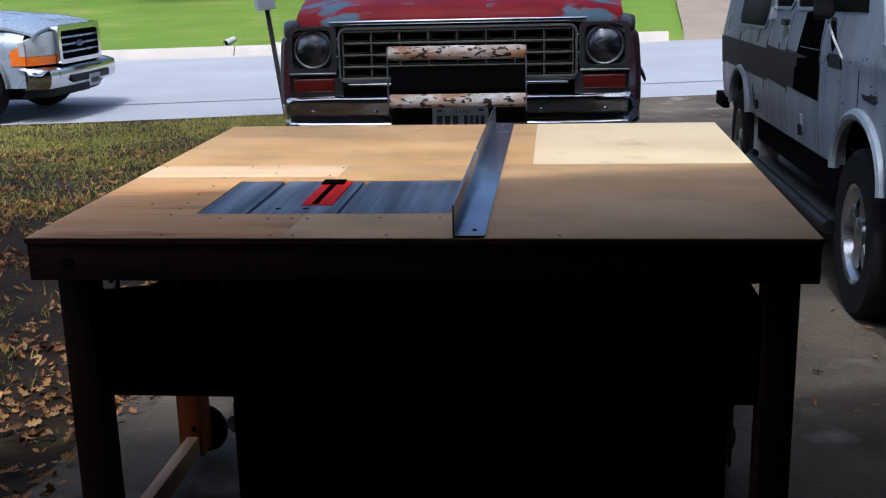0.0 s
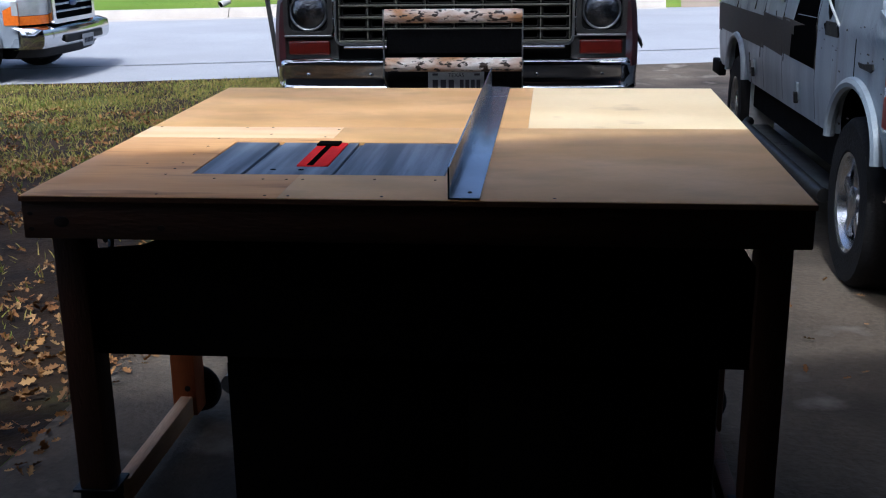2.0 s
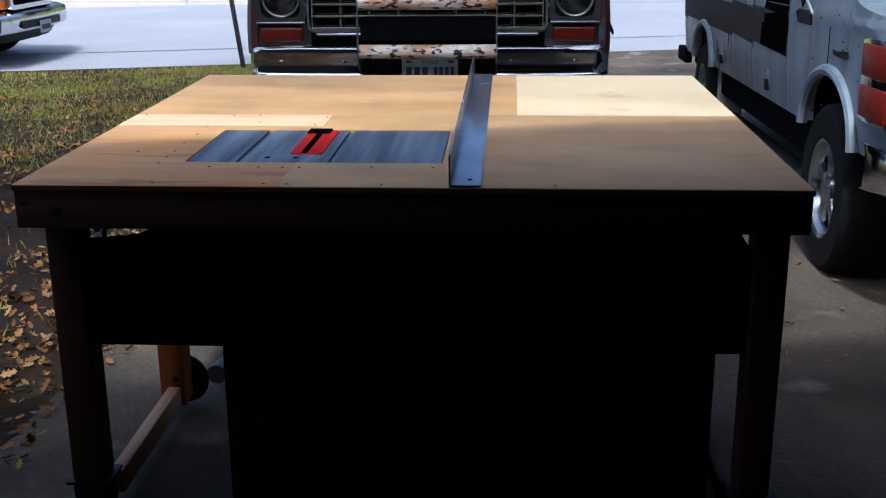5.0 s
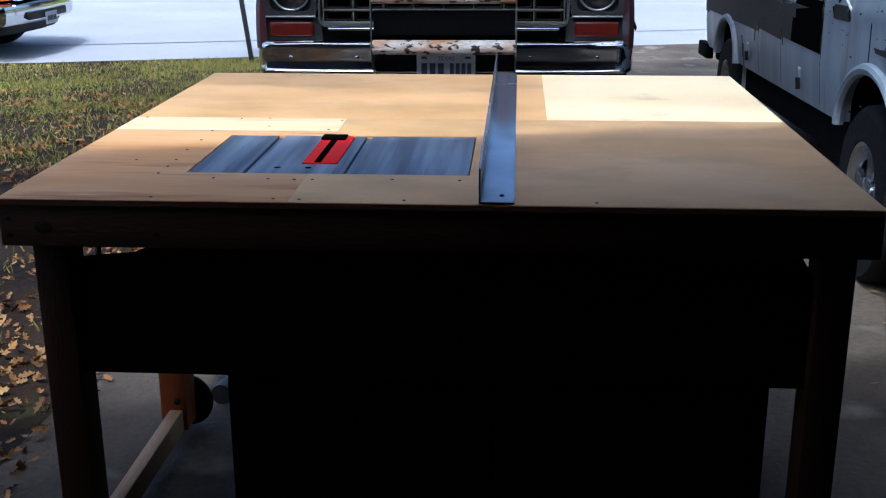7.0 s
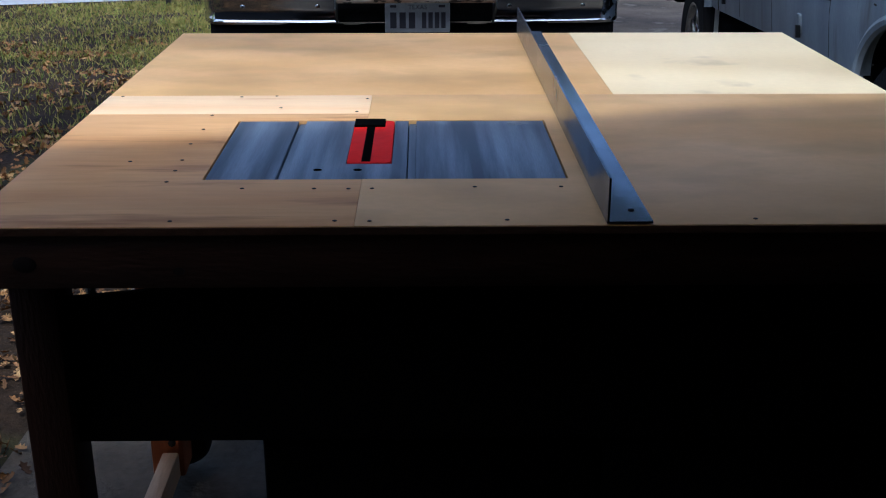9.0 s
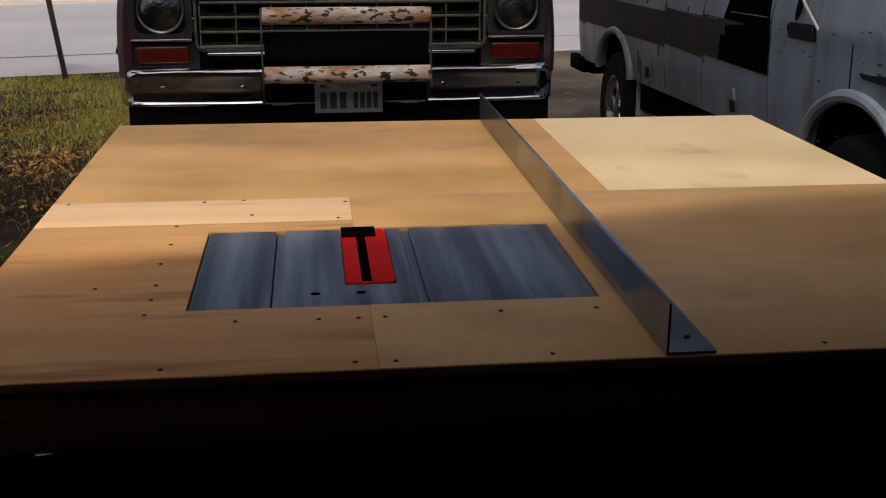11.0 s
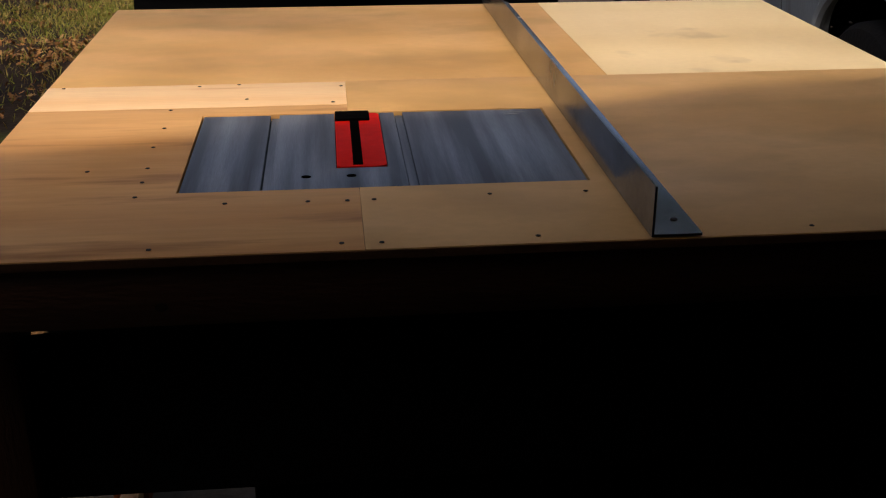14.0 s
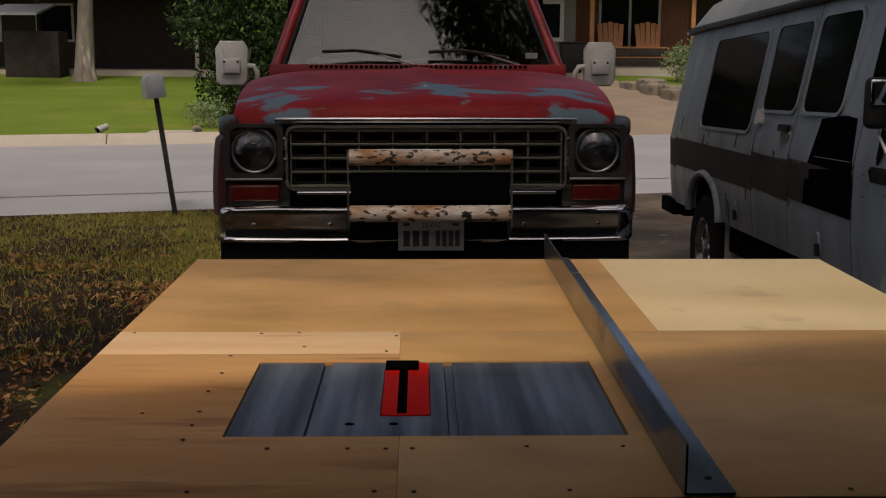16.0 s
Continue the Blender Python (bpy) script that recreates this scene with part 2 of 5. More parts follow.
SEAT = mat("seat_cloth", (0.05, 0.05, 0.055), None, 9, 0.9)


# ---- mesh helpers ----
def smooth(me, angle=40):
    for p in me.polygons:
        p.use_smooth = True
    me.set_sharp_from_angle(angle=radians(angle))


def mesh_of(name, bm, material, sm=True):
    bmesh.ops.recalc_face_normals(bm, faces=bm.faces)
    me = bpy.data.meshes.new(name)
    bm.to_mesh(me)
    bm.free()
    me.materials.append(material)
    if sm:
        smooth(me)
    return me


def part(name, bm, material, parent=None, label="", sm=True):
    ob = new(name, mesh_of(name, bm, material, sm))
    ob.parent = parent
    if label:
        ob["label"] = label
    return ob


def thing(name, m, label, category, group="", kind=""):
    ob = new(name)
    ob.matrix_world = m
    return tagged(ob, label, category, group, kind)


def box(bm, x0, x1, y0, y1, z0, z1, bevel=0.0, seg=2, m=None):
    vs = bmesh.ops.create_cube(bm, size=1)["verts"]
    for v in vs:
        v.co = Vector(((x0 + x1) / 2 + v.co.x * (x1 - x0), (y0 + y1) / 2 + v.co.y * (y1 - y0), (z0 + z1) / 2 + v.co.z * (z1 - z0)))
    if m is not None:
        bmesh.ops.transform(bm, matrix=m, verts=vs)
    if bevel:
        es = {e for v in vs for e in v.link_edges}
        bmesh.ops.bevel(bm, geom=list(es), offset=bevel, segments=seg, affect="EDGES", profile=0.5)
    return bm


def boxed(*a, **k):
    return box(bmesh.new(), *a, **k)


def prism(bm, pts, axis, a, b, bevel=0.0):
    """Extrudes the outline pts from a to b along an axis; the outline's two numbers are the other two axes in order."""
    def P(p, c):
        return {"x": (c, p[0], p[1]), "y": (p[0], c, p[1]), "z": (p[0], p[1], c)}[axis]
    v0 = [bm.verts.new(P(p, a)) for p in pts]
    v1 = [bm.verts.new(P(p, b)) for p in pts]
    n = len(pts)
    fs = [bm.faces.new(v0), bm.faces.new(v1[::-1])]
    for i in range(n):
        fs.append(bm.faces.new((v0[i], v0[(i + 1) % n], v1[(i + 1) % n], v1[i])))
    if bevel:
        bmesh.ops.recalc_face_normals(bm, faces=fs)
        bmesh.ops.bevel(bm, geom=[e for f in fs[:2] for e in f.edges], offset=bevel, segments=2, affect="EDGES", profile=0.5)
    return bm


def tube(bm, pts, r, seg=12, r1=None, caps=True):
    """A round bar along pts; r runs to r1."""
    pts = [Vector(p) for p in pts]
    rings, side = [], None
    for i, p in enumerate(pts):
        d = (pts[min(i + 1, len(pts) - 1)] - pts[max(i - 1, 0)]).normalized()
        if side is None:
            side = d.orthogonal().normalized()
        side = (side - d * side.dot(d)).normalized()
        up = d.cross(side)
        f = i / (len(pts) - 1)
        rad = r if r1 is None else r + (r1 - r) * f
        rings.append([bm.verts.new(p + (side * math.cos(2 * math.pi * k / seg) + up * math.sin(2 * math.pi * k / seg)) * rad) for k in range(seg)])
    for a, b in zip(rings, rings[1:]):
        for k in range(seg):
            bm.faces.new((a[k], a[(k + 1) % seg], b[(k + 1) % seg], b[k]))
    if caps:
        bm.faces.new(rings[0][::-1]), bm.faces.new(rings[-1])
    return bm


def lathe(bm, prof, seg=32, m=Matrix(), caps=True):
    """Turns a profile of (radius, height) round z, then moves it by m."""
    rings = [[bm.verts.new(m @ Vector((r * math.cos(2 * math.pi * k / seg), r * math.sin(2 * math.pi * k / seg), h))) for k in range(seg)] for r, h in prof]
    for a, b in zip(rings, rings[1:]):
        for k in range(seg):
            bm.faces.new((a[k], a[(k + 1) % seg], b[(k + 1) % seg], b[k]))
    if caps:
        bm.faces.new(rings[0][::-1]), bm.faces.new(rings[-1])
    return bm


def sheet(bm, us, vs, f, thick=None):
    """A curved sheet of points f(u, v) with v in vs; thick is a vector that gives it a back."""
    g = [[bm.verts.new(f(u, v)) for v in vs] for u in us]
    nu, nv = len(us), len(vs)
    for i in range(nu - 1):
        for j in range(nv - 1):
            bm.faces.new((g[i][j], g[i + 1][j], g[i + 1][j + 1], g[i][j + 1]))
    if thick is not None:
        t = Vector(thick)
        h = [[bm.verts.new(v.co + t) for v in row] for row in g]
        for i in range(nu - 1):
            for j in range(nv - 1):
                bm.faces.new((h[i][j + 1], h[i + 1][j + 1], h[i + 1][j], h[i][j]))
        for i in range(nu - 1):
            bm.faces.new((g[i][0], h[i][0], h[i + 1][0], g[i + 1][0]))
            bm.faces.new((g[i][-1], g[i + 1][-1], h[i + 1][-1], h[i][-1]))
        for j in range(nv - 1):
            bm.faces.new((g[0][j], g[0][j + 1], h[0][j + 1], h[0][j]))
            bm.faces.new((g[-1][j], h[-1][j], h[-1][j + 1], g[-1][j + 1]))
    return bm


def lin(a, b, n):
    return [a + (b - a) * i / (n - 1) for i in range(n)]


def rrect(x0, x1, y0, y1, r, n=5):
    """The outline of a rectangle with round corners."""
    out = []
    for cx, cy, a in ((x1 - r, y1 - r, 0), (x0 + r, y1 - r, 90), (x0 + r, y0 + r, 180), (x1 - r, y0 + r, 270)):
        out += [(cx + r * math.cos(radians(a + 90 * k / n)), cy + r * math.sin(radians(a + 90 * k / n))) for k in range(n + 1)]
    return out


def frame_ring(bm, outer, inner, axis, a, b):
    """A flat frame between two outlines of the same count."""
    def P(p, c):
        return {"x": (c, p[0], p[1]), "y": (p[0], c, p[1]), "z": (p[0], p[1], c)}[axis]
    n = len(outer)
    o0, o1 = [bm.verts.new(P(p, a)) for p in outer], [bm.verts.new(P(p, b)) for p in outer]
    i0, i1 = [bm.verts.new(P(p, a)) for p in inner], [bm.verts.new(P(p, b)) for p in inner]
    for k in range(n):
        q = (k + 1) % n
        for f in ((o0[k], o0[q], i0[q], i0[k]), (o1[q], o1[k], i1[k], i1[q]), (o0[q], o0[k], o1[k], o1[q]), (i0[k], i0[q], i1[q], i1[k])):
            bm.faces.new(f)
    return bm


# ---- ground, road, garage ----
SLOPE = 0.040
ST = math.tan(radians(14.0))      # the street runs at an angle to the drive


def near_edge(x):
    return 11.3 + (x + 4) * ST


def far_edge(x):
    return 20.8 + (x + 6) * ST


def ground_z(x, y):
    """Height of the ground: garage level, the sloping drive, the road, and the lots across it."""
    ne, fe = near_edge(x), far_edge(x)
    top = -SLOPE * (min(max(y, 0.3), 10.9) - 0.3)
    if y <= ne:
        return top
    if y <= fe + 0.2:
        f = min(1, (y - ne) / (fe - ne))
        return -0.43 + 0.05 * math.sin(math.pi * f)
    d = y - fe
    rise = 0.055 + 0.022 / (1 + math.exp(-(x - 1.5)))
    return -0.27 + rise * min(d, 24) - 0.1 * max(0, d - 60) * 0.02


def terrain(name, x0, x1, y0, y1, nx, ny, material, dz=0.0, rough=0.0, xs=None, ys=None):
    bm = bmesh.new()
    xs, ys = xs or lin(x0, x1, nx), ys or lin(y0, y1, ny)
    sheet(bm, xs, ys, lambda x, y: (x, y, ground_z(x, y) + dz + (rough * noise.noise((x * 2.1, y * 2.1, 0)) if rough else 0)))
    return part(name, bm, material)


gx = [-400, -150, -60, -30] + lin(-20, 20, 61) + [30, 60, 150, 400]
gy = [-60, -20, -8] + lin(0, 60, 121) + [80, 120, 200, 400, 900]
ground = tagged(terrain("ground", 0, 0, 0, 0, 0, 0, LAWN, dz=-0.03, xs=gx, ys=gy), "green lawn ground that runs to the horizon", "ground", kind="structure")
def strip(name, x0, x1, y0, nx, ny, material, dz, rough, over):
    """A piece of ground from y0 to the near edge of the street."""
    bm = bmesh.new()

    def f(x, v):
        y = y0 + v * (near_edge(x) + over - y0)
        return (x, y, ground_z(x, min(y, near_edge(x) - 0.01)) + dz + (rough * noise.noise((x * 2.1, y * 2.1, 0)) if v < 0.999 else 0.03))
    sheet(bm, lin(x0, x1, nx), lin(0, 1, ny), f)
    return part(name, bm, material)


verge = tagged(strip("verge", -16, -1.28, -1.1, 100, 110, DIRT, 0.0, 0.03, 0.02), "leaf-strewn soil with patchy dry grass beside the drive", "soil", kind="structure")
drive = tagged(strip("driveway", -1.27, 5.2, -2.05, 24, 60, CONCRETE, 0.012, 0.0, 0.06), "stained grey concrete driveway with scattered leaves", "driveway", kind="structure")
bm = bmesh.new()
sheet(bm, lin(-70, 70, 90), lin(0, 1, 14), lambda x, f: (x, near_edge(x) + f * (far_edge(x) - near_edge(x)), ground_z(x, near_edge(x) + 0.001 + f * (far_edge(x) - near_edge(x) - 0.002)) + 0.03))
road = tagged(part("road", bm, ROAD), "pale grey concrete street with a long joint", "road", kind="structure")
bm = bmesh.new()
sheet(bm, lin(-70, 70, 70), [0, 1], lambda x, f: (x, near_edge(x) + 1.55 + f * 0.05, ground_z(x, near_edge(x) + 1.6) + 0.035))
part("joint", bm, mat("tar_joint", (0.12, 0.12, 0.13), None, 4, 0.8), road)
kerb = tagged(new("kerb"), "pale concrete kerb along the street", "kerb", kind="structure")
KX = [-40 + 3.05 * k for k in range(14)]
KPROF = [(-0.50, 0.006), (-0.06, 0.014), (0.0, 0.14), (0.04, 0.19), (0.22, 0.195), (0.24, 0.10)]
for k in KX:
    bm = bmesh.new()
    sheet(bm, [k, k + 3.03], list(range(6)), lambda x, i: (x, far_edge(x) + KPROF[i][0], -0.40 + KPROF[i][1]), thick=(0, 0, -0.1))
    part("kerb_stone", bm, KERB, kerb)
bm = bmesh.new()


def far_drive(u, f):
    """Across (u) and along (f) the far drive, which narrows to the stone edging."""
    y = far_edge(3.0 + 5.0 * u) - 0.3 + f * 15
    x = 3.0 + f + u * ((8.1 - 2.4 * min(1, max(0, (y - 22.5) / 8.2))) - 3.0 - f)
    return (x, y, ground_z(x, y + 0.4) + 0.07 - (1 - f) ** 8 * 0.1)


sheet(bm, lin(0, 1, 8), lin(0, 1, 20), far_drive)
tagged(part("far_driveway", bm, mat("tan_concrete", (0.26, 0.20, 0.145), (0.20, 0.155, 0.11), 1, 0.9)), "tan gravelly driveway across the street", "driveway", kind="structure")

# garage round the camera, unseen; walls, door and eave placed to shade the bench
def house_part(ob):
    ob.matrix_world = HOUSE_TURN
    return ob


HOUSE_TURN = Matrix.Translation((0, -0.85, 0)) @ Matrix.Rotation(radians(12.7), 4, "Z") @ Matrix.Translation((0, 0.85, 0))   # the house stands square to the street
GX0, GX1, GY0, GY1, GZ = -2.9, 3.1, -7.5, -0.60, 2.6
# dark slab runs past the door to put shade on the floor there
house_part(tagged(part("floor", boxed(GX0, GX1, GY0, GY1 + 0.55, -0.12, 0.017), SLAB), "dark concrete garage floor slab carried past the door for shade", "floor", kind="structure"))
house_part(tagged(part("ceiling", boxed(GX0 - 0.2, GX1 + 0.2, GY0 - 0.2, -0.383, GZ, GZ + 0.16), PLASTER), "dim garage ceiling board", "ceiling", kind="structure"))
house_part(tagged(part("wall_west", boxed(GX0 - 0.15, GX0, GY0, GY1, -0.1, GZ), PLASTER), "dim garage side wall", "wall", kind="structure"))
house_part(tagged(part("wall_east", boxed(GX1, GX1 + 0.15, GY0, GY1, -0.1, GZ), PLASTER), "dim garage side wall", "wall", kind="structure"))
house_part(tagged(part("wall_south", boxed(GX0 - 0.15, GX1 + 0.15, GY0 - 0.15, GY0, -0.1, GZ), PLASTER), "dim garage back wall", "wall", kind="structure"))
house_part(tagged(part("wall_north", boxed(GX0 - 10.8, GX1 + 2.8, GY1 - 0.14, GY1 - 0.004, 2.2, GZ), PLASTER), "header over the open garage door", "wall", kind="structure"))
for a, b in ((GX0 - 10.8, -1.42), (1.55, GX1 + 2.8)):
    house_part(tagged(part("wall_jamb", boxed(a, b, GY1 - 0.14, GY1 - 0.004, -0.1, 2.195), PLASTER), "unseen wall beside the garage door, blocking side light", "wall", kind="structure"))
bm = bmesh.new()
prism(bm, [(-0.363, GZ + 0.165), (GY0 - 0.6, GZ + 0.165), (-5.2, GZ + 2.6)], "x", GX0 - 11, GX1 + 3)
house_part(tagged(part("garage_roof", bm, mat("shingles", (0.12, 0.11, 0.10), None, 5, 0.9)), "dark shingle garage roof", "roof", kind="structure"))

# ---- the bench with the saw ----
ZT = 0.88
X0, X1, YB = -0.945, 0.815, 1.705
SX0, SX1, SY0, SY1 = -0.623, 0.002, 0.242, 0.655
KNOT = mat("wood_knot", (0.016, 0.006, 0.003), (0.028, 0.010, 0.004), 60, 0.8, bump=0.02)
bench = thing("work_table", Matrix(), "large wooden work table topped with mixed plywood pieces", "table")
TH = 0.013
ply = [("tabletop_panel", PLY_RED, [(X0, 0.0), (-0.352, 0.0), (-0.352, SY0), (SX0, SY0), (SX0, SY1), (-0.36, SY1), (-0.36, 0.712), (X0, 0.712)], "reddish rough plywood"),
       ("tabletop_panel", PLY_TAN, [(-0.3515, 0.0), (X1, 0.0), (X1, 0.8893), (-0.3596, 0.8893), (-0.3596, SY1), (SX1, SY1), (SX1, SY0), (-0.3515, SY0)], "smooth tan plywood"),
       ("tabletop_panel", PLY_PINE, [(X0, 0.7125), (-0.36, 0.7125), (-0.36, 0.8825), (X0, 0.8825)], "bright pine plywood strip"),
       ("tabletop_panel", PLY_TAN, [(X0, 0.883), (-0.36, 0.883), (-0.36, 0.890), (0.1836, 0.890), (0.1836, YB), (X0, YB)], "smooth tan plywood"),
       ("tabletop_panel", PLY_PALE, [(0.184, 0.890), (X1, 0.890), (X1, YB), (0.184, YB)], "pale new plywood")]
for i, (nm, mt, pts, lb) in enumerate(ply):
    part(nm, prism(bmesh.new(), pts, "z", ZT - TH, ZT + 0.0003 * (i % 3), 0.0005), mt, bench, lb)
AP = ZT - TH
for a in ((X0, X1, -0.0020, -0.0002), (X0, X1, YB + 0.0002, YB + 0.002)):
    part("edge_band", boxed(*a, ZT - TH, ZT - 0.0015), PLY_EDGE, bench, "dark plywood edge")
for a in (X0 - 0.002, X1 + 0.0002):
    part("edge_band", boxed(a, a + 0.0018, 0, YB, ZT - TH, ZT - 0.0015), PLY_EDGE, bench, "dark plywood edge")
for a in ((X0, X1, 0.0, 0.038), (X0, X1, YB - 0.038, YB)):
    part("apron", boxed(a[0], a[1], a[2] + 0.004, a[3] - 0.004, AP - 0.089, AP - 0.0005, 0.004), LUMBER_SHADED, bench)
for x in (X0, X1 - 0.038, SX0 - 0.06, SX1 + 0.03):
    part("rail", boxed(x, x + 0.038, 0.036, YB - 0.036, AP - 0.089, AP - 0.0005, 0.004), LUMBER_SHADED, bench)
for kx, kz, kr in ((-0.853, AP - 0.048, 0.016), (-0.925, AP - 0.030, 0.006), (-0.925, AP - 0.066, 0.006), (-0.62, AP - 0.06, 0.008)):
    part("knot", lathe(bmesh.new(), [(kr, 0), (kr * 0.9, 0.0012), (kr * 0.3, 0.0016)], 14, Matrix.Translation((kx, 0.0045, kz)) @ Matrix.Rotation(radians(90), 4, "X") @ Matrix.Diagonal((1.2, 0.85, 1, 1))), KNOT, bench)
LEGX = (-0.904, 0.697)
for x in LEGX:
    side = -1 if x < 0 else 1
    for y, inset in ((0.05, 0.0), (0.66, 0.03)):
        lx = x + (inset if x < 0 else 0.014 - inset)
        front = y < 0.5
        # only the left rear leg takes the lit colour; the rest hold shade
        leg = part("leg", boxed(lx, lx + 0.075, y, y + 0.089, 0.116 if front else 0.035, AP - 0.09, 0.006), LUMBER_LIT if x < 0 and not front else LUMBER_UP_SHADED, bench)
        if front:      # swivel caster under the leg
            cx, cy, cz, r = lx + 0.0375, y + 0.045, 0.052, 0.052
            m = Matrix.Translation((cx, cy, cz)) @ Matrix.Rotation(radians(70 * side), 4, "Z") @ Matrix.Rotation(radians(90), 4, "Y")
            part("caster_plate", boxed(cx - 0.055, cx + 0.055, cy - 0.05, cy + 0.05, 0.1075, 0.1155, 0.002), BLACK_PLASTIC, bench)
            part("caster_fork", boxed(cx - 0.046, cx + 0.046, cy - 0.036, cy + 0.036, 0.062, 0.107, 0.012, 2), BLACK_PLASTIC, bench)
        else:          # wheel bolted behind the leg
            r = 0.076
            m = Matrix.Translation((lx + 0.0375 + side * -0.008, y + 0.113, 0.079)) @ Matrix.Rotation(radians(12 * side), 4, "Z") @ Matrix.Rotation(radians(90), 4, "X")
            part("bolt_head", lathe(bmesh.new(), [(0.009, 0), (0.009, 0.003), (0.004, 0.006)], 8, Matrix.Translation((lx + 0.05, y - 0.001, 0.125)) @ Matrix.Rotation(radians(90), 4, "X")), SCREW, leg)
        w = part("wheel", lathe(bmesh.new(), [(0.018, -0.020), (r - 0.014, -0.020), (r - 0.003, -0.012), (r, 0.0), (r - 0.003, 0.012), (r - 0.014, 0.020), (0.018, 0.020)], 28, m), RUBBER, bench, "black rubber caster wheel")
        part("hub", lathe(bmesh.new(), [(0.016, -0.023), (0.016, 0.023)], 12, m), SCREW, w)
    # the right stretcher takes the lumber tone darkened for shade
    part("stretcher", boxed(x + (0.056 if x < 0 else -0.010), x + (0.094 if x < 0 else 0.028), 0.14, 0.66, 0.036, 0.101, 0.005), LUMBER_PALE if x < 0 else LUMBER_SHADED, bench)
XL, XR = LEGX[0] + 0.0755, LEGX[1] + 0.0135
# black board shaped to close off the shaded space below the apron
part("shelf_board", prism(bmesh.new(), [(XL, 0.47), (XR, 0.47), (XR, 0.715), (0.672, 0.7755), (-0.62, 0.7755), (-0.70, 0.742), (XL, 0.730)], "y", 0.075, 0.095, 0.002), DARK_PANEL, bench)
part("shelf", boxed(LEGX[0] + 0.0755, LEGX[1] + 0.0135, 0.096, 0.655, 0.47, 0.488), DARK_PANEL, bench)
sc = [(-0.68, 0.226), (-0.679, 0.292), (-0.68, 0.359), (-0.771, 0.351), (-0.547, 0.187), (-0.428, 0.185), (-0.371, 0.184), (-0.332, 0.185), (-0.382, 0.022), (-0.329, 0.02), (-0.632, 0.023), (-0.686, 0.469),
      (-0.682, 0.579), (-0.685, 0.695), (-0.914, 0.873), (-0.649, 0.866), (-0.572, 0.873), (-0.55, 0.761), (-0.369, 0.845), (-0.386, 0.726), (-0.161, 0.192), (-0.017, 0.191), (-0.119, 0.023), (0.262, 0.023)]
for x, y in sc:
    part("screw", lathe(bmesh.new(), [(0.0036, 0.0), (0.0036, 0.0007), (0.002, 0.0009)], 8, Matrix.Translation((x, y, ZT + 0.0012))), SCREW, bench)

# table saw let into the bench top
saw = thing("table_saw", Matrix(), "grey metal table saw top with red insert in bench", "table saw")
SL1, SL2 = -0.492, -0.268
G = 0.008
for a, b in ((SX0 + 0.003, SL1 - G), (SL2 + G, SX1 - 0.003)):
    part("saw_top", boxed(a, b, SY0 + 0.003, SY1 - 0.003, ZT - 0.03, ZT - 0.001, 0.0015), ALU, saw)
RX0, RX1, RY0, RY1 = -0.384, -0.304, 0.341, 0.648
bm = bmesh.new()
prism(bm, [(SL1 + G, SY0 + 0.003), (SL2 - G, SY0 + 0.003), (SL2 - G, SY1 - 0.003), (RX1 + 0.001, SY1 - 0.003), (RX1 + 0.001, RY0 - 0.001), (RX0 - 0.001, RY0 - 0.001), (RX0 - 0.001, SY1 - 0.003), (SL1 + G, SY1 - 0.003)], "z", ZT - 0.03, ZT - 0.001, 0.0012)
part("saw_top", bm, ALU, saw)
part("slot_bed", boxed(SX0 + 0.002, SX1 - 0.002, SY0 + 0.002, SY1 - 0.002, ZT - 0.06, ZT - 0.0305), BLACK_GAP, saw)
for x in (SL1, SL2):
    part("slot_floor", boxed(x - G + 0.002, x + G - 0.0005, SY0 + 0.003, SY1 - 0.003, ZT - 0.030, ZT - 0.0075), ALU, saw)
bm = bmesh.new()
prism(bm, rrect(RX0, RX1, RY0, RY1, 0.012), "z", ZT - 0.02, ZT + 0.0004, 0.001)
part("throat_insert", bm, RED_PLASTIC, saw, "red plastic throat insert")
part("blade_slot", boxed(-0.358, -0.342, RY0 + 0.008, RY1 - 0.05, ZT + 0.0002, ZT + 0.0012), BLACK_GAP, saw)
part("guard_block", boxed(-0.384, -0.322, RY1 - 0.052, RY1 - 0.002, ZT + 0.0003, ZT + 0.006, 0.002), BLACK_GAP, saw)
for x in (-0.432, -0.362):
    part("finger_hole", lathe(bmesh.new(), [(0.0075, 0), (0.0075, 0.001), (0.0065, 0.0014)], 14, Matrix.Translation((x, 0.300, ZT - 0.001)) @ Matrix.Diagonal((1, 0.7, 1, 1))), BLACK_GAP, saw)
part("saw_body", boxed(SX0 + 0.03, SX1 - 0.03, SY0 + 0.02, SY1 - 0.02, 0.49, ZT - 0.061, 0.02), BLACK_PLASTIC, saw)
for s in (0, 1):
    part("decal_bar", boxed(-0.075, -0.035 - s * 0.012, 0.628 - s * 0.012, 0.633 - s * 0.012, ZT - 0.001, ZT - 0.0004), PLATE_WHITE, saw)
# made-up black block in place of the deep shade under the table
cab = thing("shade_block", Matrix(), "black block added under the work table where only shade shows", "cabinet")
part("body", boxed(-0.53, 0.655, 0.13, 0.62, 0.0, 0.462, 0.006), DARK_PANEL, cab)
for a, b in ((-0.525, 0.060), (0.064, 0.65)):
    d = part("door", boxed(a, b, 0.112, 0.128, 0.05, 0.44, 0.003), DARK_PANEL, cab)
fence = thing("rip_fence", Matrix(), "straight galvanised steel angle laid across the table", "fence")
bm = bmesh.new()
prism(bm, [(0.030, ZT + 0.002), (0.100, ZT + 0.002), (0.100, ZT + 0.006), (0.034, ZT + 0.006), (0.034, ZT + 0.074), (0.030, ZT + 0.074)], "y", 0.0, 1.70, 0.0008)
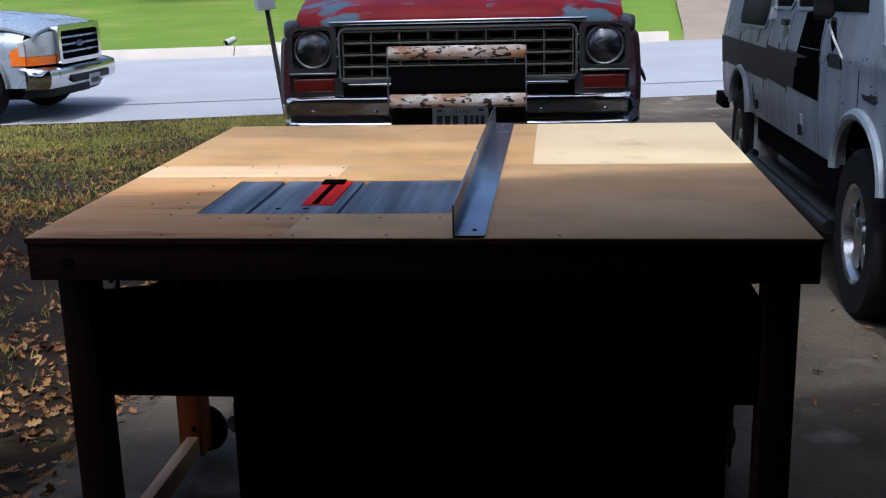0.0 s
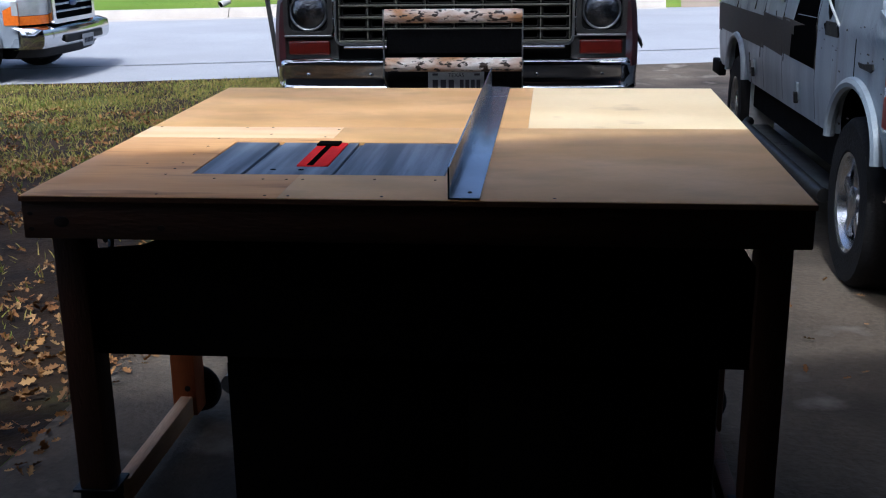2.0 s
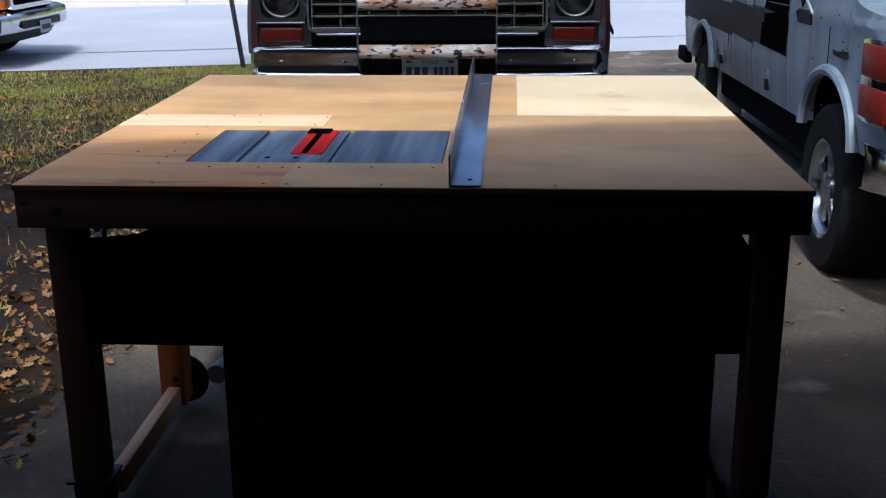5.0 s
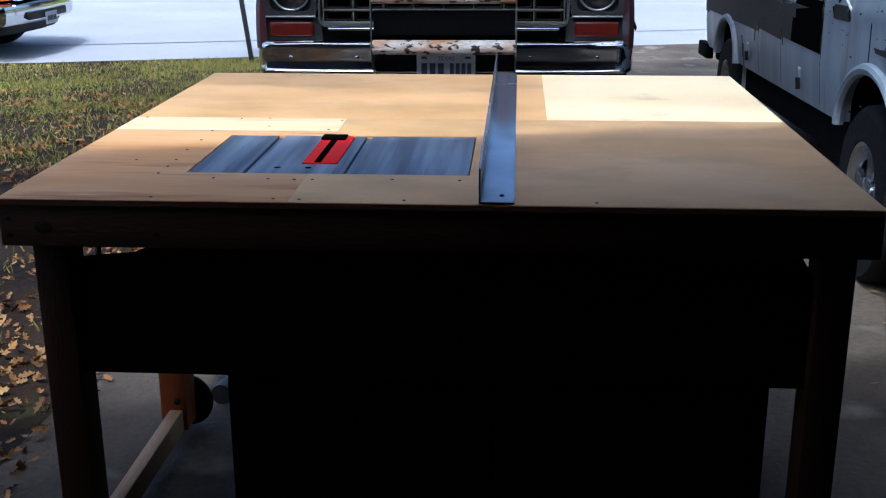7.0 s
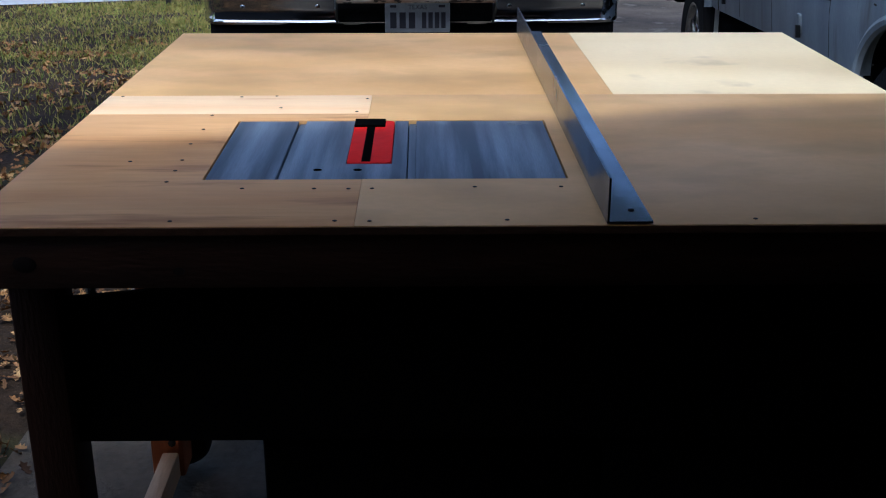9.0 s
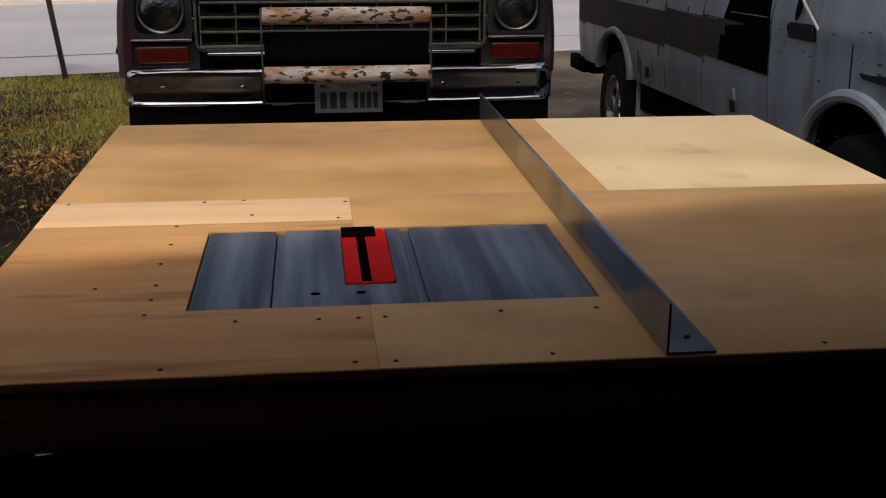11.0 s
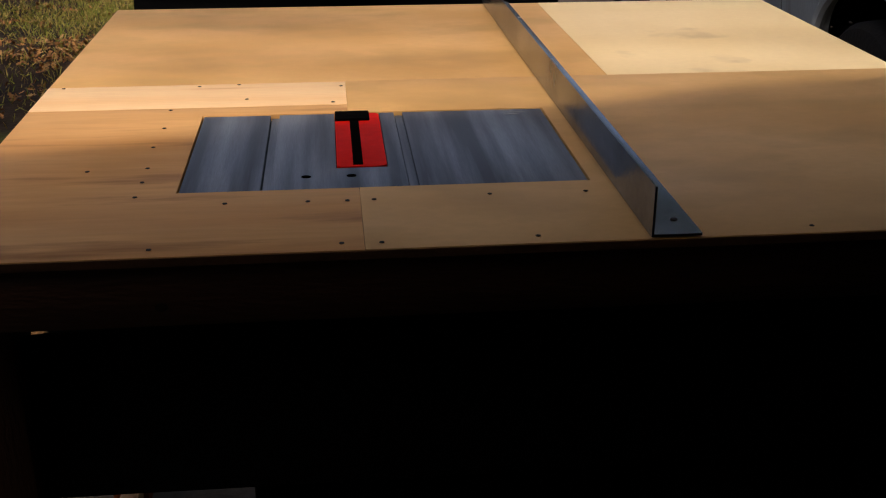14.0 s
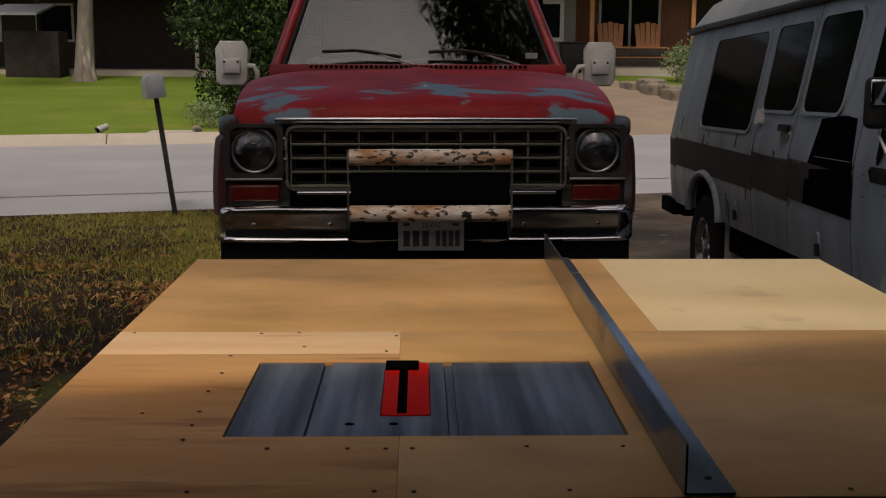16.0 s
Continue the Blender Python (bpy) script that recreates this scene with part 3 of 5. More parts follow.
part("angle_bar", bm, STEEL, fence)
for y in (0.05, 1.62):
    part("screw", lathe(bmesh.new(), [(0.005, 0), (0.005, 0.002), (0.002, 0.003)], 8, Matrix.Translation((0.075, y, ZT + 0.006))), SCREW, fence)


# ---- vehicles ----
def wheel(parent, x, y, z, r, w, rim_r, side, rim_mat, spokes=5):
    """A tyre with its rim; side is -1 where the outer face looks to -x."""
    m = Matrix.Translation((x, y, z)) @ Matrix.Rotation(radians(90 * side), 4, "Y")
    t = part("tyre", lathe(bmesh.new(), [(rim_r, -w * 0.42), (rim_r + 0.02, -w / 2), (r - 0.03, -w / 2), (r - 0.006, -w * 0.40), (r, -w * 0.2), (r, w * 0.2), (r - 0.006, w * 0.40), (r - 0.03, w / 2), (rim_r + 0.02, w / 2), (rim_r, w * 0.42)], 40, m, False), RUBBER, parent)
    bm = bmesh.new()
    lathe(bm, [(rim_r - 0.02, w * 0.30), (rim_r - 0.005, w * 0.46), (rim_r + 0.012, w * 0.49), (rim_r + 0.012, w * 0.36), (rim_r - 0.01, w * 0.2)], 36, m, False)
    lathe(bm, [(0.075, w * 0.1), (0.07, w * 0.40), (0.05, w * 0.44), (0.012, w * 0.45)], 20, m)
    for k in range(spokes):
        a = 2 * math.pi * k / spokes
        q = m @ Matrix.Rotation(a, 4, "Z")
        box(bm, 0.05, rim_r - 0.008, -0.032, 0.032, w * 0.24, w * 0.38, 0.012, 2, q)
    part("rim", bm, rim_mat, t)
    bm = bmesh.new()
    lathe(bm, [(rim_r - 0.004, -w * 0.2), (rim_r - 0.004, w * 0.1), (0.03, w * 0.1)], 24, m)
    part("drum", bm, TRUCK_DARK, t)
    return t


def bars(parent, x0, x1, y, z0, z1, n, material):
    """Plain bars in place of writing."""
    w = (x1 - x0) / n
    for k in range(n):
        part("bar", boxed(x0 + k * w + w * 0.16, x0 + (k + 1) * w - w * 0.16, y - 0.003, y, z0, z1), material, parent)


PLATE_INK = mat("plate_ink", (0.02, 0.02, 0.03), None, 9, 0.6, bump=0)

# old red pickup parked on the drive
TZ = ground_z(0, 3.7)
truck = thing("pickup_truck", pose(-0.285, 3.70, TZ, -2.0, 0, 1.6), "old red pickup truck with worn blue patches and pipe guard", "truck")


def hood_z(x, y):
    z = 1.30 + 0.222 * (1 - math.exp(-y / 0.42)) - 0.05 * math.exp(-(y - 0.06) / 0.02)
    a = abs(x)
    return float(z) + 0.016 * max(0, 1 - a / 0.12) * min(1, y * 3) - 0.035 * max(0, (a - 0.62) / 0.3) ** 2 + 0.02 * (1 - (a / 0.92) ** 2)


bm = bmesh.new()
sheet(bm, lin(-0.90, 0.90, 37), [0.06, 0.07, 0.085, 0.11, 0.15] + lin(0.2, 1.4, 17), lambda x, y: (x, y + 0.05 * (abs(x) / 0.9) ** 3 * (1.4 - y), hood_z(x, y)), thick=(0, 0, -0.03))
hood = part("hood", bm, HOOD_RED, truck, "red hood with peeling blue-grey patches")
part("hood_emblem", boxed(-0.012, 0.012, 0.26, 0.34, 1.418, 1.44, 0.006), CHROME_DULL, hood)
bm = bmesh.new()
for k in range(44):
    x = -0.62 + k * 1.24 / 43
    box(bm, x - 0.009, x + 0.009, 1.402, 1.406, 1.538, 1.556)
part("cowl_vents", bm, BLACK_GAP, truck)
part("cowl", boxed(-0.86, 0.86, 1.405, 1.56, 1.44, 1.562, 0.004), TRUCK_RED, truck)
ARCHY, ARCHR = 0.86, 0.47
for s in (-1, 1):
    ys = [0.03, 0.06, 0.12] + lin(0.2, ARCHY - ARCHR, 5) + [ARCHY + ARCHR * math.cos(radians(a)) for a in lin(178, 2, 22)] + lin(ARCHY + ARCHR, 1.75, 5)

    def low(y):
        d = abs(y - ARCHY)
        return max(0.50, 0.50 + math.sqrt(max(0, ARCHR ** 2 - d * d)) * 1.0) if d < ARCHR else (0.50 if y > ARCHY else 0.84)

    bm = bmesh.new()

    def fx(y, v):
        zt = 1.245 + 0.16 * min(1, y / 1.4)
        z = low(y) + (zt - low(y)) * v
        bulge = 0.955 + 0.045 * math.sin(math.pi * min(1, max(0, (z - 0.45) / 0.95))) - 0.10 * max(0, (v - 0.82) / 0.18) ** 2 - 0.05 * max(0, 0.12 - y) / 0.12
        return (s * bulge, y, z)
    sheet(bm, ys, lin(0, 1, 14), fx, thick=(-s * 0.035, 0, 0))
    part("fender", bm, FENDER, truck, "worn red fender darkened for shade, with blue-grey edges")
    bm = bmesh.new()
    box(bm, *sorted((s * 0.875, s * 0.962)), 0.06, 1.5, 1.20, 1.298, 0.03, 3)
    part("fender_top", bm, FENDER, truck)
    # wide dark flare over the wheel
    bm = bmesh.new()
    sheet(bm, lin(66, 150, 17), lin(0, 1, 5), lambda a, v: (s * (0.97 + 0.115 * v), ARCHY - (0.475 + 0.03 * math.sin(math.pi * v)) * math.cos(radians(a)), 0.52 + (0.475 + 0.035 * math.sin(math.pi * v) - 0.05 * v ** 3) * math.sin(radians(a))), thick=(-s * 0.006, 0, -0.022))
    part("wheel_flare", bm, BLACK_PLASTIC, truck, "wide black wheel flare")
    # headlamp in its square bezel
    cx = s * 0.795
    o, i = rrect(cx - 0.135, cx + 0.135, 1.005, 1.262, 0.03), rrect(cx - 0.108, cx + 0.108, 1.035, 1.245, 0.04)
    bz = part("headlamp_bezel", frame_ring(bmesh.new(), o, i, "y", 0.015, 0.07), BEZEL, truck, "dull grey headlamp surround")
    part("bezel_trim", boxed(cx - 0.132, cx + 0.132, 0.008, 0.03, 1.002, 1.014, 0.004), CHROME_DULL, bz, "chrome strip under the lamp")
    part("bezel_back", boxed(cx - 0.125, cx + 0.125, 0.055, 0.075, 1.01, 1.258), TRUCK_FRONT, bz)
    m = Matrix.Translation((cx, 0.05, 1.140)) @ Matrix.Rotation(radians(90), 4, "X")
    part("headlamp", lathe(bmesh.new(), [(0.094, -0.01), (0.094, 0.012), (0.085, 0.022), (0.06, 0.034), (0.03, 0.04), (0.004, 0.042)], 32, m), LAMP_GLASS, truck, "round clear headlamp")
    part("lamp_ring", lathe(bmesh.new(), [(0.094, -0.005), (0.106, -0.005), (0.106, 0.014), (0.1, 0.018), (0.094, 0.014)], 32, m, False), CHROME_DULL, truck)
    for z0, z1 in ((1.045, 1.105), (1.145, 1.20)):
        part("bezel_clip", boxed(*sorted((s * 0.648, s * 0.660)), 0.012, 0.03, z0, z1, 0.003), CHROME, bz)
    part("signal_panel", boxed(cx - 0.16, cx + 0.16, 0.05, 0.085, 0.875, 1.001, 0.006), BEZEL, truck)
    part("turn_signal", boxed(cx - 0.115, cx + 0.115, 0.028, 0.05, 0.905, 0.985, 0.012, 3), AMBER_RED, truck, "dull red turn signal")
# grille
GXH = 0.638
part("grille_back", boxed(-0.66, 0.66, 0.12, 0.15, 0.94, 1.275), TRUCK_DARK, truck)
part("grille_sill", boxed(-0.60, 0.60, -0.004, 0.02, 0.938, 0.953, 0.005), CHROME, truck, "chrome strip under the grille")
part("grille_surround", frame_ring(bmesh.new(), rrect(-GXH - 0.012, GXH + 0.012, 0.956, 1.256, 0.045), rrect(-GXH, GXH, 0.970, 1.242, 0.035), "y", 0.005, 0.06), CHROME_DULL, truck, "chrome grille surround")
rows = lin(0.978, 1.232, 5)
for k, z in enumerate(rows):
    part("grille_bar", boxed(-GXH + 0.01, GXH - 0.01, 0.020, 0.055, z - 0.0055, z + 0.0055, 0.002), WORN_ALU, truck)
for k in range(9):
    x = -GXH + 0.012 + k * (2 * GXH - 0.024) / 8
    for a, b in zip(rows, rows[1:]):
        part("grille_post", boxed(x - 0.0035, x + 0.0035, 0.028, 0.075, a + 0.008, b - 0.008), WORN_ALU, truck)
for k in range(8):
    x = -GXH + 0.012 + (k + 0.5) * (2 * GXH - 0.024) / 8
    for a, b in zip(rows, rows[1:]):
        part("grille_cell", frame_ring(bmesh.new(), rrect(x - 0.070, x + 0.070, a + 0.009, b - 0.009, 0.008, 2), rrect(x - 0.062, x + 0.062, a + 0.015, b - 0.015, 0.006, 2), "y", 0.06, 0.10), GRILLE_DARK, truck)
part("emblem", prism(bmesh.new(), [(-0.07, 1.09), (-0.03, 1.09), (-0.03, 1.075), (0.03, 1.075), (0.03, 1.09), (0.07, 1.09), (0.06, 1.115), (0.03, 1.115), (0.03, 1.13), (-0.03, 1.13), (-0.03, 1.115), (-0.06, 1.115)], "y", 0.008, 0.019), CHROME_DULL, truck)
part("header_strip", boxed(-0.70, 0.70, 0.035, 0.075, 1.266, 1.292, 0.008), CHROME, truck, "chrome strip under the hood edge")
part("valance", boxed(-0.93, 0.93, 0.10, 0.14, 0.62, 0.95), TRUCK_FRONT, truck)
# bumper, bowed back at its ends
BP = [(0.020, 0.712), (-0.002, 0.716), (-0.012, 0.728), (-0.005, 0.745), (-0.012, 0.80), (-0.022, 0.845), (-0.022, 0.868), (-0.006, 0.885), (0.02, 0.890)]


def bump_pt(x, i):
    a = abs(x)
    back = 0.035 * (a / 1.0) ** 2 + (0.16 * ((a - 0.93) / 0.075) ** 2 if a > 0.93 else 0)
    return (x, BP[i][0] + back, BP[i][1] + 0.004 * noise.noise((x * 5, i, 0)))


bm = bmesh.new()
sheet(bm, [-1.005, -0.99, -0.97, -0.95, -0.93] + lin(-0.88, 0.88, 25) + [0.93, 0.95, 0.97, 0.99, 1.005], list(range(9)), bump_pt, thick=(0, 0.012, 0))
bumper = part("bumper", bm, CHROME, truck, "scuffed chrome front bumper")
for x in (-0.80, 0.80, -0.45, 0.45):
    part("bolt", lathe(bmesh.new(), [(0.012, 0), (0.012, 0.004), (0.006, 0.009)], 10, Matrix.Translation((x, -0.008 + 0.035 * x * x, 0.80)) @ Matrix.Rotation(radians(90), 4, "X")), CHROME, bumper)
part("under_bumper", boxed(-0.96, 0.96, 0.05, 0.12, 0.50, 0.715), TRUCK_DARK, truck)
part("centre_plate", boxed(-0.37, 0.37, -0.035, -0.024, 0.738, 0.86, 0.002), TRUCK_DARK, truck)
plate = part("number_plate", boxed(-0.135, 0.168, -0.062, -0.056, 0.685, 0.825, 0.002), PLATE_WHITE, truck, "white number plate with dark characters")
bars(plate, -0.118, 0.012, -0.063, 0.705, 0.778, 3, PLATE_INK)
bars(plate, 0.032, 0.152, -0.063, 0.705, 0.778, 4, PLATE_INK)
bars(plate, -0.118, -0.075, -0.063, 0.800, 0.812, 1, PLATE_INK)
bars(plate, 0.108, 0.152, -0.063, 0.800, 0.812, 1, PLATE_INK)
cu = bpy.data.curves.new("state_name", "FONT")
cu.body, cu.size, cu.extrude, cu.align_x = "TEXAS", 0.030, 0.0008, "CENTER"
letters = new("state_name", cu)
word = bpy.data.meshes.new_from_object(letters)
bpy.data.objects.remove(letters)
word.materials.clear()
word.materials.append(PLATE_INK)
word.transform(Matrix.Translation((0.017, -0.0634, 0.792)) @ Matrix.Rotation(radians(90), 4, "X"))
new("state_name", word).parent = plate
# pipe guard
guard = part("pipe_guard", tube(bmesh.new(), [(x, -0.165, 1.120) for x in lin(-0.352, 0.372, 12)], 0.037, 20), RUST_WHITE, truck, "peeling white pipe guard with rust")
part("lower_pipe", tube(bmesh.new(), [(x, -0.165, 0.868) for x in lin(-0.352, 0.372, 12)], 0.037, 20), RUST_WHITE, guard)
# black sheet added for the shade in the open gap between the pipes
part("gap_shade_sheet", boxed(-0.348, 0.368, -0.135, -0.128, 0.925, 1.050, 0.002), TRUCK_DARK, guard)
for x in (-0.358, 0.373):
    part("guard_bracket", prism(bmesh.new(), [(-0.195, 0.81), (-0.02, 0.72), (-0.02, 0.80), (-0.165, 0.87), (-0.160, 1.13), (-0.190, 1.155)], "x", x - 0.004, x + 0.004), CHROME_DULL, guard)
# cab
WB, WT = (1.50, 1.545), (1.98, 2.07)     # windscreen base and top


def wpt(f, v, off=0.0):
    y, z = WB[0] + (WT[0] - WB[0]) * v, WB[1] + (WT[1] - WB[1]) * v
    half = 0.80 + (0.655 - 0.80) * v
    return (f * half, y - 0.05 * (1 - f * f) + off, z)


bm = bmesh.new()
sheet(bm, lin(-1, 1, 17), lin(0, 1, 9), wpt, thick=(0, 0.006, 0))
glass = part("windscreen", bm, WIND_GLASS, truck, "windscreen that mirrors trees and sky")
glass.visible_shadow = False
for s in (-1, 1):
    bm = bmesh.new()
    tube(bm, [Vector(wpt(s, v)) + Vector((s * 0.03, 0.02, 0)) for v in lin(-0.02, 1.03, 8)], 0.036, 10)
    part("pillar", bm, PILLAR_RED, truck)
    bm = bmesh.new()
    tube(bm, [Vector(wpt(s * 0.985, v, -0.012)) for v in lin(0.0, 1.0, 8)], 0.011, 8)
    part("seal", bm, BLACK_PLASTIC, truck)
bm = bmesh.new()
tube(bm, [Vector(wpt(f, 0.0, -0.010)) for f in lin(-1, 1, 13)], 0.012, 8)
part("seal", bm, BLACK_PLASTIC, truck)
part("roof", boxed(-0.70, 0.70, 1.90, 3.05, 2.06, 2.13, 0.035, 3), TRUCK_RED, truck)
for s in (-1, 1):
    ox, ix = s * 0.96, s * 0.90
    d = part("door", prism(bmesh.new(), [(1.52, 0.62), (2.95, 0.62), (2.95, 1.50), (1.52, 1.44)], "x", *sorted((ox, ix)), 0.01), TRUCK_RED, truck)
    part("side_glass", prism(bmesh.new(), [(1.60, 1.51), (2.90, 1.51), (2.86, 2.04), (2.06, 2.04)], "x", *sorted((s * 0.80, s * 0.795))), DARK_GLASS, d)
    part("rear_pillar", boxed(*sorted((s * 0.64, s * 0.86)), 2.88, 3.05, 1.5, 2.08, 0.02), TRUCK_DARK, truck)
    wheel(truck, s * 0.86, ARCHY, 0.385, 0.385, 0.22, 0.21, s, CHROME_DULL)
    wheel(truck, s * 0.86, 4.05, 0.385, 0.385, 0.22, 0.21, s, CHROME_DULL)
    part("bed_side", boxed(*sorted((s * 0.98, s * 0.90)), 3.1, 5.2, 0.62, 1.38, 0.02), TRUCK_RED, truck)
    # towing mirror
    cx = s * 1.115
    mm = part("mirror", prism(bmesh.new(), [(cx - 0.095, 1.465), (cx - 0.07, 1.44), (cx + 0.07, 1.44), (cx + 0.095, 1.475), (cx + 0.098, 1.66), (cx + 0.07, 1.705), (cx - 0.07, 1.705), (cx - 0.098, 1.66)], "y", 1.70, 1.76, 0.018), WHITE_PLASTIC, truck, "white plastic towing mirror")
    part("mirror_boss", boxed(cx - 0.055, cx + 0.055, 1.672, 1.70, 1.51, 1.60, 0.012), WHITE_PLASTIC, mm)
    for dx in (-0.04, 0.04):
        part("bolt", lathe(bmesh.new(), [(0.007, 0), (0.007, 0.004), (0.003, 0.005)], 8, Matrix.Translation((cx + dx, 1.671, 1.58)) @ Matrix.Rotation(radians(90), 4, "X")), SCREW, mm)
    part("mirror_arm", tube(bmesh.new(), [(cx - s * 0.08, 1.72, 1.56), (cx - s * 0.13, 1.72, 1.555), (cx - s * 0.15, 1.72, 1.52), (cx - s * 0.15, 1.73, 1.45), (cx - s * 0.20, 1.76, 1.40)], 0.016, 8), WHITE_PLASTIC, mm)
    # wiper
    wx = -0.34 if s < 0 else 0.28
    p0, p1, p2 = Vector((wx + 0.36, 1.435, 1.545)), Vector((wx + 0.10, 1.475, 1.625)), Vector((wx - 0.22, 1.478, 1.635))
    wp = part("wiper", tube(bmesh.new(), [p0, p1], 0.006, 6), CHROME_DULL, truck)
    part("blade", tube(bmesh.new(), [p2, p2 + Vector((0.2, 0.004, 0.008)), p1 + Vector((0.14, -0.005, -0.02))], 0.010, 6), BLACK_PLASTIC, wp)
part("bed_floor", boxed(-0.9, 0.9, 3.1, 5.2, 0.62, 0.72), TRUCK_RED, truck)
part("tailgate", boxed(-0.9, 0.9, 5.14, 5.2, 0.72, 1.36, 0.01), TRUCK_RED, truck)
part("cab_back", boxed(-0.84, 0.84, 3.0, 3.05, 0.62, 1.52), TRUCK_RED, truck)
part("rear_glass", boxed(-0.64, 0.64, 3.02, 3.03, 1.52, 2.06), DARK_GLASS, truck)
part("headliner", boxed(-0.66, 0.66, 2.0, 3.0, 2.035, 2.058), TRUCK_DARK, truck)
for s in (-1, 1):
    part("door_lining", boxed(*sorted((s * 0.885, s * 0.86)), 1.6, 2.95, 0.7, 1.52), TRUCK_DARK, truck)
part("dashboard", boxed(-0.82, 0.82, 1.53, 1.85, 1.30, 1.52, 0.04, 3), TRUCK_DARK, truck)
part("firewall", boxed(-0.88, 0.88, 1.42, 1.46, 0.6, 1.43), TRUCK_DARK, truck)
part("seat", boxed(-0.75, 0.75, 2.6, 2.95, 0.9, 1.62, 0.06, 3), SEAT, truck)
part("chassis", boxed(-0.60, 0.60, 0.2, 5.0, 0.42, 0.62), TRUCK_DARK, truck)
part("sticker", boxed(0.63, 0.70, 1.478, 1.482, 1.60, 1.632, 0.0, 2, Matrix.Rotation(0, 4, "X")), PLATE_WHITE, truck)

VAN_LAMP = mat("van_lamp_lens", (0.30, 0.022, 0.007), (0.20, 0.012, 0.005), 30, 0.4, bump=0.03, bscale=150, spec=0.2)
RIM = mat("polished_alloy", (0.50, 0.52, 0.55), (0.36, 0.38, 0.41), 9, 0.22, 0.9, bump=0.0)
# weathered white van beside it
VZ = ground_z(2, 2.5)
van = thing("van", pose(1.520, 2.45, VZ, -2.25, 0, -0.9), "weathered white van with brown stripe and dark side windows", "van")
VW = 1.98
FA, RA, AR = 0.0, 3.49, 0.41


def vy(y):
    return y * (1 + 0.0235 * y) + 0.03 if y > 0.5 else y


def van_low(y):
    for c in (FA, RA):
        d = abs(y - c)
        if d < AR:
            return 0.60 + math.sqrt(AR * AR - d * d) * 0.66
    return 0.60


def van_x(y, z):
    x = 0.0
    if z > 1.12:
        x += 0.16 * ((z - 1.12) / 0.8)
    if z < 0.8:
        x += 0.03 * ((0.8 - z) / 0.3)
    if y < -0.45:
        x += 0.10 * (min(0.30, -0.45 - y) / 0.30) ** 2
    if y > 4.45:
        x += 0.10 * ((y - 4.45) / 0.5) ** 2
    if 1.075 < z < 1.10:
        x -= 0.008
    return x


def van_top(y):
    if y < 0.55:      # nose, then the sloping windscreen pillar
        return 1.16 + max(0, (y + 0.30)) / 0.85 * 0.72 if y > -0.30 else 1.10 + 0.06 * max(0, (y + 0.75) / 0.45)
    return 1.88


ysV = lin(-0.75, -AR, 8)[:-1] + [FA - AR * math.cos(radians(a)) for a in lin(2, 178, 19)] + lin(AR, RA - AR, 22)[1:-1] + [RA - AR * math.cos(radians(a)) for a in lin(2, 178, 19)] + lin(RA + AR, 4.97, 9)[1:]
for s in (0, 1):
    bm = bmesh.new()

    def vf(y, v):
        z0, z1 = van_low(y), van_top(y)
        z = z0 + (z1 - z0) * v
        x = van_x(y, z)
        return ((VW - x) if s else x, y, z)
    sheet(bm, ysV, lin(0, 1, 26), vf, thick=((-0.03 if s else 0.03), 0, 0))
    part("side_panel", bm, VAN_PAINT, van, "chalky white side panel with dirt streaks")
bm = bmesh.new()
sheet(bm, lin(0, 1, 13), lin(0, 1, 6), lambda f, v: (van_x(-0.75, 0.9) + f * (VW - 2 * van_x(-0.75, 0.9)), -0.75 - 0.04 * math.sin(math.pi * f), 0.62 + 0.49 * v), thick=(0, 0.03, 0))
part("nose", bm, VAN_PAINT, van)
bm = bmesh.new()
sheet(bm, lin(0, 1, 9), lin(-0.75, -0.28, 6), lambda f, y: (van_x(y, 1.1) + f * (VW - 2 * van_x(y, 1.1)), y, van_top(y) + 0.015), thick=(0, 0, -0.03))
part("bonnet", bm, VAN_PAINT, van)
bm = bmesh.new()
sheet(bm, lin(0, 1, 9), lin(-0.28, 0.55, 6), lambda f, y: (van_x(y, van_top(y)) + 0.06 + f * (VW - 2 * van_x(y, van_top(y)) - 0.12), y - 0.02 * math.sin(math.pi * f), van_top(y)), thick=(0, 0.01, -0.005))
part("windscreen", bm, DARK_GLASS, van)
# roof: gutter, dark band and raised top
bm = bmesh.new()
sheet(bm, lin(0.45, 4.88, 30), lin(0, 1, 14), lambda y, f: (0.16 + f * (VW - 0.32), y, 1.875 + 0.36 * math.sin(math.pi * min(max(f, 0.0), 1.0)) ** 0.45 * min(1, (y - 0.40) / 0.5) * min(1, (5.06 - y) / 0.4)), thick=(0, 0, -0.02))
part("roof", bm, VAN_ROOF, van, "raised grey-white roof")
bm = bmesh.new()
tube(bm, [(0.128, 0.52, 1.872), (0.128, 2.5, 1.872), (0.128, 4.6, 1.872), (0.20, 4.90, 1.872)], 0.022, 8)
part("gutter", bm, BLACK_PLASTIC, van, "dark roof gutter")
part("back_panel", prism(bmesh.new(), [(0.12, 0.62), (VW - 0.12, 0.62), (VW - 0.12, 1.12), (VW - 0.27, 1.86), (0.27, 1.86), (0.12, 1.12)], "y", 4.91, 4.955, 0.01), VAN_PAINT, van)


def on_side(name, pts, material, parent, lift, label="", depth=0.02, n=3):
    """A panel on the van's side from an outline in (y, z), bent to the side's curve."""
    bm = bmesh.new()
    prism(bm, [(vy(a), b) for a, b in pts], "x", 0, depth)
    for v in bm.verts:
        v.co.x += van_x(v.co.y, v.co.z) - lift
    return part(name, bm, material, parent, label)


